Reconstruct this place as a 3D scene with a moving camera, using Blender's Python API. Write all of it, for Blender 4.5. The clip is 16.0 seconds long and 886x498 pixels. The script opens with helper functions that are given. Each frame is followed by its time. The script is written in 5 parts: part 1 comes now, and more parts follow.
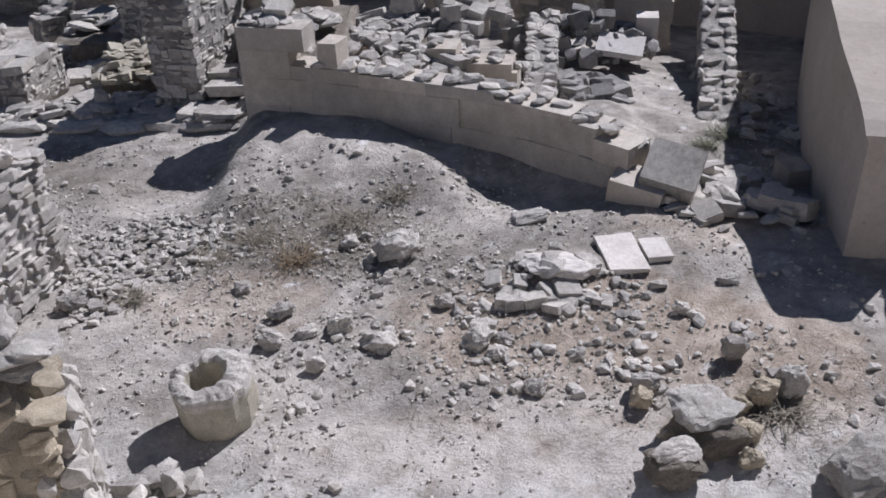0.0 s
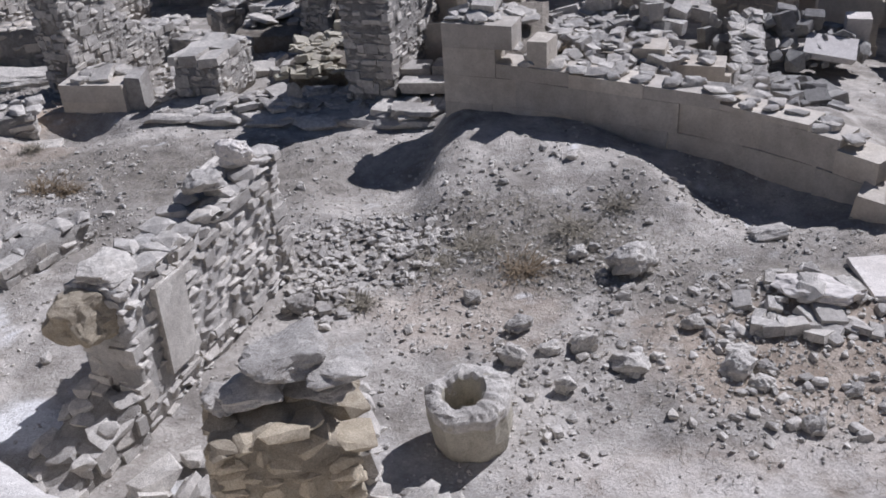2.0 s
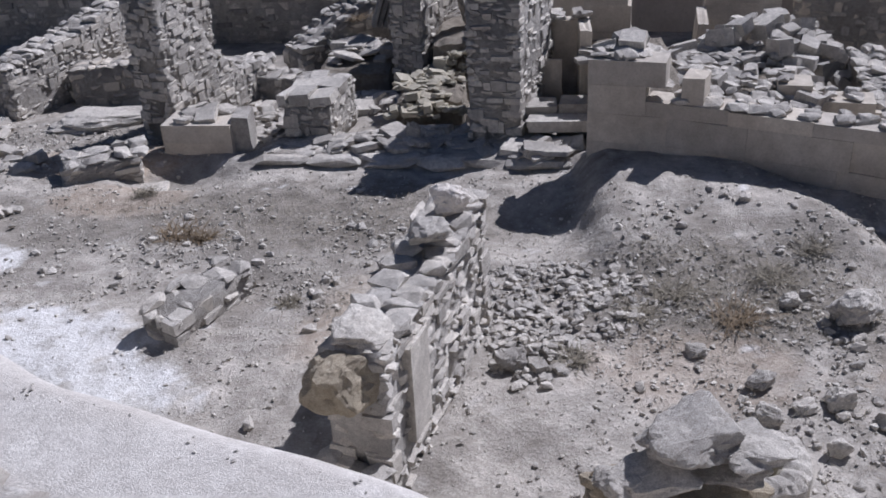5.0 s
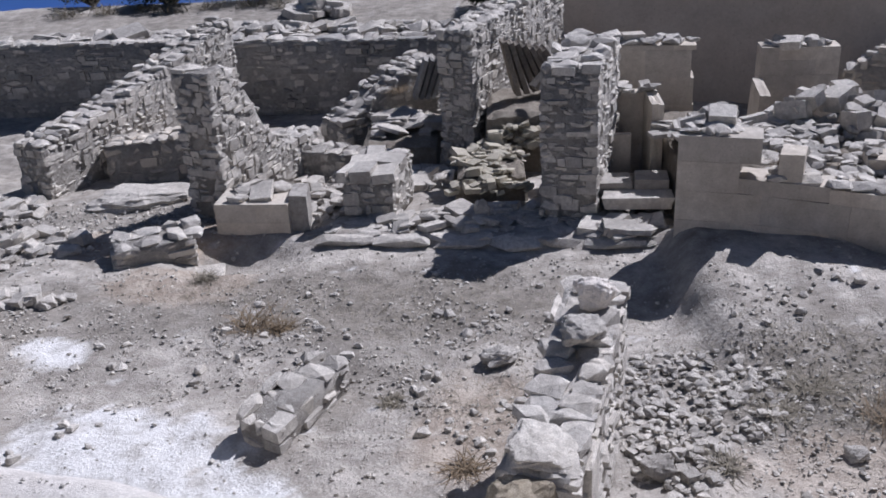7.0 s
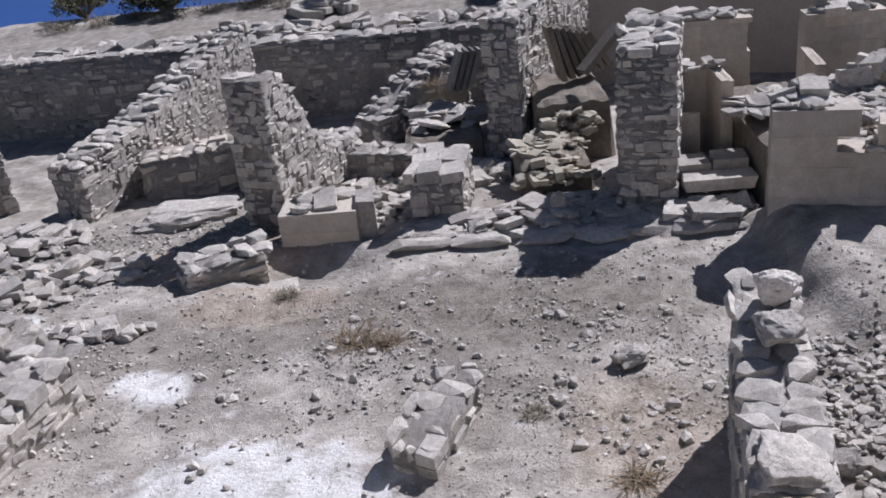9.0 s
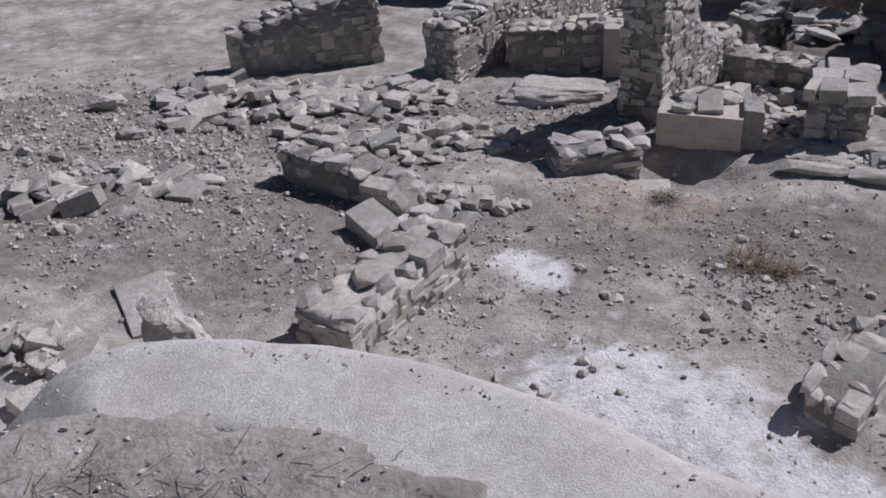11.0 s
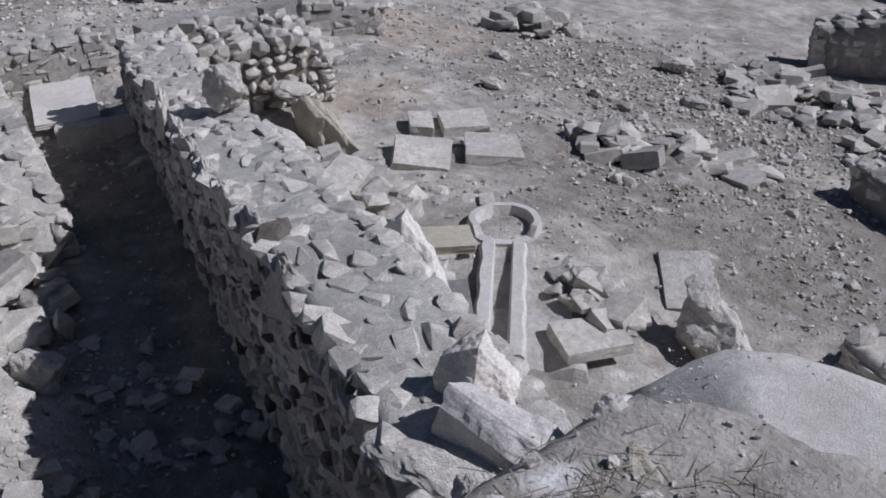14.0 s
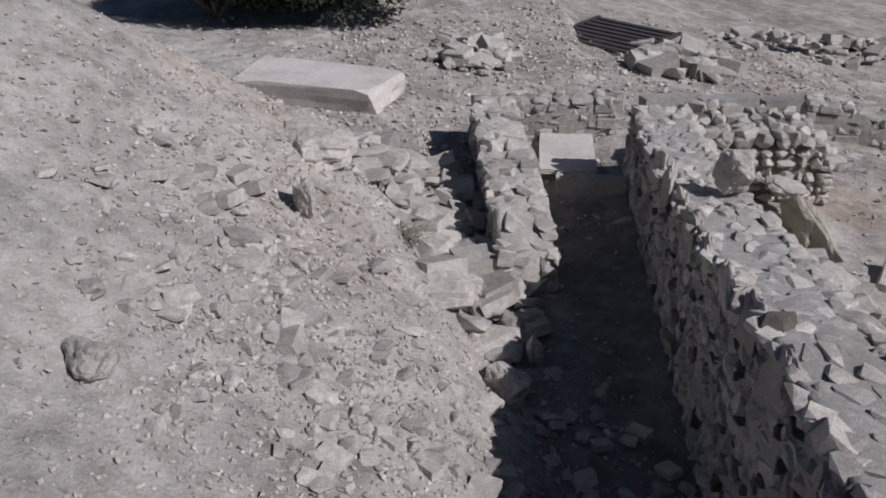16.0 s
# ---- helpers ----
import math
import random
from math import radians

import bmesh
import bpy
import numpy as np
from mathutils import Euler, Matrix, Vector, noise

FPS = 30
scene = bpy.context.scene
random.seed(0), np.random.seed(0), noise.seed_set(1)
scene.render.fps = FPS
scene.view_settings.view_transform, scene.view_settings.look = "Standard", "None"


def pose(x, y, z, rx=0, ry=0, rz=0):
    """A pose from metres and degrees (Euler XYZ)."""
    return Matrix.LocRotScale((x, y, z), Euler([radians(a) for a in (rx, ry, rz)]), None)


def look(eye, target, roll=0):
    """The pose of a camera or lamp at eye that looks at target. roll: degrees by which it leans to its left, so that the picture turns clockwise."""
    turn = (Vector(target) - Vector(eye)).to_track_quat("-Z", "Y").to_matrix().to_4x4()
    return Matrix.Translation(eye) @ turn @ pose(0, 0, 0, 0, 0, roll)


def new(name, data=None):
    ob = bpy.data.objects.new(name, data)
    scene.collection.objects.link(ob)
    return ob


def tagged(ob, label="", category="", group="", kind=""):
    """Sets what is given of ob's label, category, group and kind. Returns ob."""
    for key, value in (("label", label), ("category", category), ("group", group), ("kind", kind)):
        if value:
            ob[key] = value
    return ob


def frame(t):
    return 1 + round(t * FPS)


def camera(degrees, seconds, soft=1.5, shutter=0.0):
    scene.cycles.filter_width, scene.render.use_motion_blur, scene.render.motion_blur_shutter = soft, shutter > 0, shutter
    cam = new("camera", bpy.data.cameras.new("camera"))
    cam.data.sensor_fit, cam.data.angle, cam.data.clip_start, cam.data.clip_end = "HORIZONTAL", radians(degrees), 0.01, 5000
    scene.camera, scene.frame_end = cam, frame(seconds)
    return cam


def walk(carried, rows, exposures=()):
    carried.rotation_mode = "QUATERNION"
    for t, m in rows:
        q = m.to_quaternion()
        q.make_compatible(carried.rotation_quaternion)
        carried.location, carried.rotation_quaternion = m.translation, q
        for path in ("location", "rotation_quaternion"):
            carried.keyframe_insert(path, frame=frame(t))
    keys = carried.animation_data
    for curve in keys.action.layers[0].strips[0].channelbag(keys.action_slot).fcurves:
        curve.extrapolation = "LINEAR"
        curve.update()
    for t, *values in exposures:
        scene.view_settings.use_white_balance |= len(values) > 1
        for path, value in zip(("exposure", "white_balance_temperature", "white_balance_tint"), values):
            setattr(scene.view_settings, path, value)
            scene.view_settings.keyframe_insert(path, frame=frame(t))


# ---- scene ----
cam = camera(50.3, 16.0, soft=1.75)
METRES, EYE, TILT, LEAN, TURN = 8.0, 3.9, 0.0, 0.0, 0.0
ROWS = [
    (0.0, 0.0, 0.0, 0.0, -1.31, -30.42, 2.24),
    (0.5, -0.0291, 0.0117, -0.0024, 2.31, -30.99, 1.82),
    (1.0, -0.0701, 0.0203, -0.007, 0.29, -31.49, 1.47),
    (1.5, -0.1019, 0.0316, -0.0043, 5.09, -30.96, 0.97),
    (2.0, -0.1285, 0.0446, -0.0045, 5.21, -30.44, 3.35),
    (2.5, -0.1584, 0.0512, -0.005, 8.49, -30.64, 3.01),
    (3.0, -0.1924, 0.0551, -0.0098, 5.08, -28.94, 2.56),
    (5.5, -0.3733, 0.1047, -0.0113, 3.7, -27.96, 3.05),
    (6.0, -0.3955, 0.1253, -0.0113, 6.14, -25.7, 2.52),
    (6.5, -0.4285, 0.1342, -0.0239, 6.27, -24.08, 2.17),
    (7.0, -0.4769, 0.1498, -0.0112, 2.17, -24.62, 2.91),
    (7.5, -0.5135, 0.1607, -0.0172, -0.37, -22.59, 1.92),
    (8.0, -0.5342, 0.1807, -0.0141, 0.55, -24.06, 1.87),
    (8.5, -0.5768, 0.1884, -0.015, -2.95, -23.74, 3.42),
    (9.0, -0.6225, 0.1957, -0.0046, -1.45, -25.66, 5.9),
    (9.5, -0.6578, 0.2169, 0.0032, 3.89, -30.12, 7.18),
    (12.0, -0.8295, 0.2205, 0.0007, 26.69, -32.9, 0.65),
    (12.5, -0.8447, 0.2126, -0.0009, 33.79, -34.75, 0.86),
    (13.0, -0.8515, 0.2068, 0.0008, 38.98, -33.98, 1.74),
    (13.5, -0.8566, 0.201, 0.0028, 43.86, -33.17, 1.33),
    (14.0, -0.8603, 0.1902, 0.0049, 49.71, -31.8, 0.72),
    (14.5, -0.8617, 0.1757, 0.0075, 57.59, -31.67, 0.94),
    (15.0, -0.8628, 0.1606, 0.0103, 65.23, -31.32, 1.09),
    (15.5, -0.8615, 0.1476, 0.0127, 71.25, -29.84, 0.74),
    (16.0, -0.8578, 0.1276, 0.0174, 78.6, -27.21, -0.53),
]
LIGHTING = [(0.0, 0.05, 5750, 17), (3.0, 0.01, 5650, 17), (5.5, -0.02, 5650, 18), (8.0, 0.2, 5700, 18), (9.5, 0.05, 5800, 18), (12.0, -0.46, 5750, 17), (14.5, -0.34, 5600, 16), (16.0, -0.54, 5950, 17)]
walk(cam, [(t, pose(0, 0, EYE, TILT, LEAN, TURN) @ pose(METRES * x, METRES * y, METRES * z, 90 + pitch, roll, yaw)) for t, x, y, z, yaw, pitch, roll in ROWS], LIGHTING)


# ---- light ----
SUN_EL, SUN_X, SUN_Y = radians(43.5), 0.69, 0.72
world = bpy.data.worlds.new("sky")
scene.world = world
world.use_nodes = True
wn = world.node_tree.nodes
sky = wn.new("ShaderNodeTexSky")
sky.sky_type, sky.sun_disc = "NISHITA", False
sky.ozone_density = 5.0
sky.sun_elevation, sky.sun_rotation = SUN_EL, math.atan2(SUN_X, SUN_Y)
wn["Background"].inputs["Strength"].default_value = 0.035
world.node_tree.links.new(sky.outputs[0], wn["Background"].inputs["Color"])
sun = new("sun", bpy.data.lights.new("sun", "SUN"))
sun.data.energy, sun.data.angle, sun.data.color = 4.8, radians(0.5), (1.0, 0.965, 0.92)
flat = math.cos(SUN_EL) / math.hypot(SUN_X, SUN_Y)
sun.matrix_world = look((SUN_X * flat * 50, SUN_Y * flat * 50, math.sin(SUN_EL) * 50), (0, 0, 0))


# ---- materials ----
def material(name):
    m = bpy.data.materials.new(name)
    m.use_nodes = True
    return m, m.node_tree.nodes, m.node_tree.links, m.node_tree.nodes["Principled BSDF"]


def node(ns, kind, **values):
    n = ns.new(kind)
    for key, value in values.items():
        n.inputs[key].default_value = value
    return n


def ramp(ns, *stops):
    r = ns.new("ShaderNodeValToRGB")
    while len(r.color_ramp.elements) < len(stops):
        r.color_ramp.elements.new(0.5)
    for e, (at, c) in zip(r.color_ramp.elements, stops):
        e.position = at
        e.color = (*c, 1) if len(c) == 3 else c
    return r


def mix(ns, ls, a, b, factor, blend="MIX"):
    x = ns.new("ShaderNodeMix")
    x.data_type, x.blend_type = "RGBA", blend
    for socket, value in ((x.inputs[0], factor), (x.inputs[6], a), (x.inputs[7], b)):
        if isinstance(value, bpy.types.NodeSocket):
            ls.new(value, socket)
        elif isinstance(value, tuple):
            socket.default_value = (*value, 1)
        else:
            socket.default_value = value
    return x.outputs[2]


def stony(name, dark, light, stain, scale=6.0, rough=0.9, bump=0.5, island=False, spread=0.36, speckle=0.8):
    """Weathered mineral surface: two tones, patchy stains, fine grain and pits."""
    m, ns, ls, out = material(name)
    geo = ns.new("ShaderNodeNewGeometry")
    pos = geo.outputs["Position"]
    big = node(ns, "ShaderNodeTexNoise", Scale=scale * 0.35, Detail=6.0, Roughness=0.65)
    mid = node(ns, "ShaderNodeTexNoise", Scale=scale * 3.0, Detail=8.0, Roughness=0.7)
    fine = node(ns, "ShaderNodeTexNoise", Scale=scale * 22.0, Detail=4.0, Roughness=0.7)
    pit = node(ns, "ShaderNodeTexVoronoi", Scale=scale * 9.0)
    for n in (big, mid, fine, pit):
        ls.new(pos, n.inputs["Vector"])
    base = ramp(ns, (0.32, dark), (0.62, light))
    ls.new(mid.outputs[0], base.inputs[0])
    where = ramp(ns, (0.45, (0, 0, 0)), (0.68, (1, 1, 1)))
    ls.new(big.outputs[0], where.inputs[0])
    soft = ns.new("ShaderNodeMath")
    soft.operation = "MULTIPLY"
    soft.inputs[1].default_value = 0.75
    ls.new(where.outputs[0], soft.inputs[0])
    c = mix(ns, ls, base.outputs[0], stain, soft.outputs[0])
    pits = ramp(ns, (0.0, (0.55, 0.53, 0.5)), (0.16, (1, 1, 1)))
    ls.new(pit.outputs["Distance"], pits.inputs[0])
    c = mix(ns, ls, c, pits.outputs[0], 0.6, "MULTIPLY")
    grain = ramp(ns, (0.32, (0.62, 0.61, 0.6)), (0.68, (1.24, 1.23, 1.21)))
    ls.new(fine.outputs[0], grain.inputs[0])
    c = mix(ns, ls, c, grain.outputs[0], speckle, "MULTIPLY")
    if spread:
        tone = ramp(ns, (0.0, (1 - spread, 1 - spread * 1.03, 1 - spread * 1.06)), (0.5, (1, 0.99, 0.97)), (1.0, (1.12, 1.1, 1.06)))
        if island:
            ls.new(geo.outputs["Random Per Island"], tone.inputs[0])
        else:
            info = ns.new("ShaderNodeObjectInfo")
            ls.new(info.outputs["Random"], tone.inputs[0])
        c = mix(ns, ls, c, tone.outputs[0], 1.0, "MULTIPLY")
    ls.new(c, out.inputs["Base Color"])
    out.inputs["Roughness"].default_value = rough
    out.inputs["Specular IOR Level"].default_value = 0.2
    hmix = ns.new("ShaderNodeMath")
    hmix.operation = "ADD"
    ls.new(mid.outputs[0], hmix.inputs[0])
    ls.new(fine.outputs[0], hmix.inputs[1])
    b = node(ns, "ShaderNodeBump", Strength=bump, Distance=0.03)
    ls.new(hmix.outputs[0], b.inputs["Height"])
    ls.new(b.outputs[0], out.inputs["Normal"])
    return m


LIMESTONE = stony("limestone", (0.45, 0.422, 0.382), (0.7, 0.668, 0.618), (0.38, 0.356, 0.326), bump=0.5, spread=0.3)
LIMESTONE_JOINED = stony("limestone_joined", (0.47, 0.44, 0.398), (0.72, 0.688, 0.638), (0.4, 0.374, 0.342), bump=0.45, island=True, spread=0.28)
MORTAR = stony("pale_lime_mortar", (0.36, 0.335, 0.3), (0.54, 0.51, 0.465), (0.3, 0.275, 0.245), scale=5, bump=0.9, spread=0)
WEATHERED = stony("weathered_lime_mortar", (0.42, 0.396, 0.36), (0.62, 0.59, 0.545), (0.37, 0.347, 0.318), scale=6, bump=0.6, spread=0)
OCHRE = stony("ochre_stone", (0.44, 0.375, 0.275), (0.62, 0.55, 0.43), (0.36, 0.31, 0.24), bump=0.55, spread=0.25)
EARTH = stony("earth_mortar", (0.25, 0.215, 0.175), (0.4, 0.36, 0.3), (0.2, 0.17, 0.14), scale=5, bump=0.9, spread=0)
PLASTER = stony("old_plaster", (0.48, 0.435, 0.37), (0.64, 0.59, 0.52), (0.36, 0.315, 0.26), scale=2.2, bump=0.35, spread=0.1, speckle=0.3)
SMOOTH = stony("smooth_plaster", (0.45, 0.395, 0.335), (0.53, 0.475, 0.41), (0.38, 0.325, 0.26), scale=0.9, bump=0.03, spread=0, speckle=0.25)
MARBLE = stony("pale_marble", (0.6, 0.565, 0.53), (0.75, 0.71, 0.67), (0.5, 0.46, 0.42), bump=0.2, spread=0.1)
SLATE_AND_SHADE = stony("grey_schist_and_shade", (0.3, 0.29, 0.275), (0.45, 0.44, 0.42), (0.24, 0.23, 0.22), spread=0.35)
MUD = stony("mud_plaster", (0.56, 0.525, 0.485), (0.7, 0.665, 0.62), (0.5, 0.465, 0.42), scale=7, bump=0.4, spread=0)
KERB = stony("gritty_mud_plaster", (0.52, 0.485, 0.445), (0.7, 0.665, 0.615), (0.5, 0.46, 0.415), scale=7, bump=0.45, spread=0, speckle=0.6)
# brown soil tone, darkened further in colour to stand in for shade
SOILED_SHADED = stony("soiled_shaded_stone", (0.17, 0.15, 0.13), (0.3, 0.27, 0.235), (0.13, 0.11, 0.095), scale=5, bump=0.8, spread=0.3)
DARK_METAL = stony("rusty_steel", (0.05, 0.05, 0.06), (0.09, 0.085, 0.085), (0.08, 0.05, 0.035), rough=0.6, bump=0.1, spread=0)
GREY_WOOD = stony("weathered_wood", (0.2, 0.175, 0.145), (0.33, 0.3, 0.26), (0.16, 0.14, 0.12), scale=8, spread=0.3)
OCHRE_SLAB = stony("yellowish_slab", (0.46, 0.425, 0.345), (0.6, 0.56, 0.465), (0.38, 0.35, 0.28), spread=0.15)


def ground_material():
    m, ns, ls, out = material("dusty_ground")
    geo = ns.new("ShaderNodeNewGeometry")
    pos = geo.outputs["Position"]
    chalk = ns.new("ShaderNodeAttribute")
    chalk.attribute_name = "chalk"
    scrub_shade = ns.new("ShaderNodeAttribute")
    scrub_shade.attribute_name = "scrub_shade"
    big = node(ns, "ShaderNodeTexNoise", Scale=1.1, Detail=8.0, Roughness=0.7)
    mid = node(ns, "ShaderNodeTexNoise", Scale=5.0, Detail=9.0, Roughness=0.72)
    fine = node(ns, "ShaderNodeTexNoise", Scale=70.0, Detail=5.0, Roughness=0.75)
    peb = node(ns, "ShaderNodeTexVoronoi", Scale=38.0, Randomness=1.0)
    peb2 = node(ns, "ShaderNodeTexVoronoi", Scale=16.0, Randomness=1.0)
    for n in (big, mid, fine, peb, peb2):
        ls.new(pos, n.inputs["Vector"])
    dust = ramp(ns, (0.32, (0.34, 0.312, 0.275)), (0.62, (0.59, 0.555, 0.505)))
    ls.new(mid.outputs[0], dust.inputs[0])
    tone = ramp(ns, (0.38, (0.6, 0.59, 0.58)), (0.6, (1.06, 1.05, 1.04)))
    ls.new(big.outputs[0], tone.inputs[0])
    c = mix(ns, ls, dust.outputs[0], tone.outputs[0], 1.0, "MULTIPLY")
    brown = ramp(ns, (0.35, (0.17, 0.152, 0.13)), (0.65, (0.34, 0.31, 0.27)))
    ls.new(mid.outputs[0], brown.inputs[0])
    c = mix(ns, ls, c, brown.outputs[0], scrub_shade.outputs["Fac"])
    loam = ns.new("ShaderNodeAttribute")
    loam.attribute_name = "loam"
    reddish = ramp(ns, (0.35, (0.33, 0.255, 0.19)), (0.65, (0.6, 0.505, 0.41)))
    ls.new(mid.outputs[0], reddish.inputs[0])
    c = mix(ns, ls, c, reddish.outputs[0], loam.outputs["Fac"])
    pale = ramp(ns, (0.35, (0.66, 0.645, 0.62)), (0.65, (0.82, 0.81, 0.79)))
    ls.new(mid.outputs[0], pale.inputs[0])
    flaky = ramp(ns, (0.34, (0.4, 0.4, 0.4)), (0.5, (1, 1, 1)))
    ls.new(mid.outputs[0], flaky.inputs[0])
    cover = ns.new("ShaderNodeMath")
    cover.operation = "MULTIPLY"
    ls.new(chalk.outputs["Fac"], cover.inputs[0])
    ls.new(flaky.outputs[0], cover.inputs[1])
    c = mix(ns, ls, c, pale.outputs[0], cover.outputs[0])
    chips = ramp(ns, (0.0, (1.3, 1.28, 1.25)), (0.25, (1.0, 1.0, 1.0)), (0.6, (0.75, 0.73, 0.7)))
    ls.new(peb.outputs["Distance"], chips.inputs[0])
    c = mix(ns, ls, c, chips.outputs[0], 0.25, "MULTIPLY")
    grain = ramp(ns, (0.3, (0.68, 0.67, 0.65)), (0.7, (1.2, 1.19, 1.17)))
    ls.new(fine.outputs[0], grain.inputs[0])
    c = mix(ns, ls, c, grain.outputs[0], 0.5, "MULTIPLY")
    ls.new(c, out.inputs["Base Color"])
    out.inputs["Roughness"].default_value = 0.95
    out.inputs["Specular IOR Level"].default_value = 0.1
    total = ns.new("ShaderNodeMath")
    total.operation = "SUBTRACT"
    ls.new(fine.outputs[0], total.inputs[0])
    ls.new(peb.outputs["Distance"], total.inputs[1])
    b = node(ns, "ShaderNodeBump", Strength=0.35, Distance=0.015)
    ls.new(total.outputs[0], b.inputs["Height"])
    b2 = node(ns, "ShaderNodeBump", Strength=0.5, Distance=0.08)
    ls.new(mid.outputs[0], b2.inputs["Height"])
    ls.new(b.outputs[0], b2.inputs["Normal"])
    ls.new(b2.outputs[0], out.inputs["Normal"])
    return m


GROUND = ground_material()


def plain(name, a, b, scale=20.0, rough=0.8):
    m, ns, ls, out = material(name)
    info = ns.new("ShaderNodeNewGeometry")
    n = node(ns, "ShaderNodeTexNoise", Scale=scale, Detail=4.0)
    ls.new(info.outputs["Position"], n.inputs["Vector"])
    r = ramp(ns, (0.3, a), (0.7, b))
    ls.new(n.outputs[0], r.inputs[0])
    tone = ramp(ns, (0.0, (0.6, 0.6, 0.6)), (1.0, (1.25, 1.25, 1.25)))
    ls.new(info.outputs["Random Per Island"], tone.inputs[0])
    ls.new(mix(ns, ls, r.outputs[0], tone.outputs[0], 1.0, "MULTIPLY"), out.inputs["Base Color"])
    out.inputs["Roughness"].default_value = rough
    return m


STRAW = plain("dry_straw", (0.14, 0.12, 0.085), (0.3, 0.26, 0.19))
BROWN_STRAW = plain("brown_dry_stalks", (0.13, 0.09, 0.05), (0.25, 0.18, 0.1))
LEAF = plain("dark_leaves", (0.018, 0.026, 0.012), (0.045, 0.056, 0.024))
WEED = plain("olive_weeds", (0.07, 0.08, 0.035), (0.16, 0.15, 0.08))
SEA = plain("blue_sea", (0.02, 0.07, 0.24), (0.03, 0.09, 0.3), 0.02, 0.4)


# ---- shapes ----
def finish(name, bm, mat, smooth=False):
    me = bpy.data.meshes.new(name)
    bm.to_mesh(me)
    bm.free()
    me.materials.append(mat)
    if smooth:
        for p in me.polygons:
            p.use_smooth = True
    return me


def part(name, bm, mat, parent=None, label="", smooth=False):
    ob = new(name, finish(name, bm, mat, smooth))
    ob.parent = parent
    return tagged(ob, label)


def hull(points):
    bm = bmesh.new()
    for p in points:
        bm.verts.new(p)
    got = bmesh.ops.convex_hull(bm, input=bm.verts)
    loose = [g for g in set(got["geom_interior"]) | set(got["geom_unused"]) if isinstance(g, bmesh.types.BMVert) and g.is_valid]
    bmesh.ops.delete(bm, geom=loose, context="VERTS")
    bmesh.ops.recalc_face_normals(bm, faces=bm.faces)
    return bm


def block_points(r, jitter=0.07, worn=0.1):
    """Squared stone in a unit box with chamfered, uneven corners."""
    pts = []
    for sx in (-1, 1):
        for sy in (-1, 1):
            for sz in (-1, 1):
                c = [0.5 * s * (1 - r.uniform(0, 2 * jitter)) for s in (sx, sy, sz)]
                for k in range(3):
                    p = list(c)
                    p[k] -= math.copysign(r.uniform(0.4, 1.3) * worn, p[k])
                    pts.append(p)
    return pts


def rock_points(r, n=15, boxy=0.55):
    pts = []
    for _ in range(n):
        v = Vector((r.gauss(0, 1), r.gauss(0, 1), r.gauss(0, 1))).normalized()
        k = max(abs(v.x), abs(v.y), abs(v.z))
        v = v * ((1 - boxy) + boxy / k) * 0.5 * r.uniform(0.8, 1.0)
        pts.append(v)
    return pts


rng = random.Random(7)
LIB = {"block": [], "rock": [], "slab": [], "pebble": [], "round": []}
for i in range(14):
    LIB["block"].append(finish("block_shape", hull(block_points(rng)), LIMESTONE))
    LIB["rock"].append(finish("rock_shape", hull(rock_points(rng, 18)), LIMESTONE))
    LIB["slab"].append(finish("slab_shape", hull(rock_points(rng, 22, 0.85)), LIMESTONE))
    LIB["pebble"].append(finish("pebble_shape", hull(rock_points(rng, 9, 0.4)), LIMESTONE))
    LIB["round"].append(finish("cobble_shape", hull(rock_points(rng, 26, 0.25)), LIMESTONE))
TINTED = {}


def shape(kind, r, mat=None):
    me = r.choice(LIB[kind])
    if mat is None or mat == LIMESTONE:
        return me
    key = (me.name, mat.name)
    if key not in TINTED:
        TINTED[key] = me.copy()
        TINTED[key].materials[0] = mat
    return TINTED[key]


ARRAYS = {}


def arrays(me):
    if me.name not in ARRAYS:
        me.calc_loop_triangles()
        v = np.empty(len(me.vertices) * 3)
        me.vertices.foreach_get("co", v)
        f = np.empty(len(me.loop_triangles) * 3, dtype=int)
        me.loop_triangles.foreach_get("vertices", f)
        ARRAYS[me.name] = v.reshape(-1, 3), f.reshape(-1, 3)
    return ARRAYS[me.name]


def joined(name, items, mat, parent=None):
    """Many small stones as one mesh. items: (mesh, matrix)."""
    vs, fs, n = [], [], 0
    for me, m in items:
        v, f = arrays(me)
        a = np.array(m)
        vs.append(v @ a[:3, :3].T + a[:3, 3])
        fs.append(f + n)
        n += len(v)
    me = bpy.data.meshes.new(name)
    me.from_pydata(np.concatenate(vs), [], np.concatenate(fs))
    me.materials.append(mat)
    ob = new(name, me)
    ob.parent = parent
    return tagged(ob, kind="stuff")


def lay(items, parent, name="stone", limit=300, mat=LIMESTONE_JOINED):
    """Stones as parts of a thing; those past the limit are joined."""
    for me, m in items[:limit]:
        ob = new(name, me)
        ob.parent = parent
        ob.matrix_basis = m
    if len(items) > limit:
        joined("small_stones", items[limit:], mat, parent)


def placed(x, y, z, sx, sy, sz, yaw=0.0, tilt=0.0, roll=0.0):
    return pose(x, y, z, tilt, roll, yaw) @ Matrix.Diagonal((sx, sy, sz, 1))


# ---- ground ----
EDGE_X = (-8.4, -8.3, -8.15, -7.94, -7.6, -7.33, -6.98, -6.65, -6.36, -5.87, -4.9, -4.55, -4.26, -3.07, -2.68, -2.37, 0.0, 2.0, 9.0)
EDGE_Y = (3.1, 3.4, 3.62, 3.78, 3.89, 3.92, 3.89, 3.81, 3.72, 3.56, 3.31, 3.15, 2.97, 2.5, 2.25, 2.04, 1.35, 0.8, -1.0)


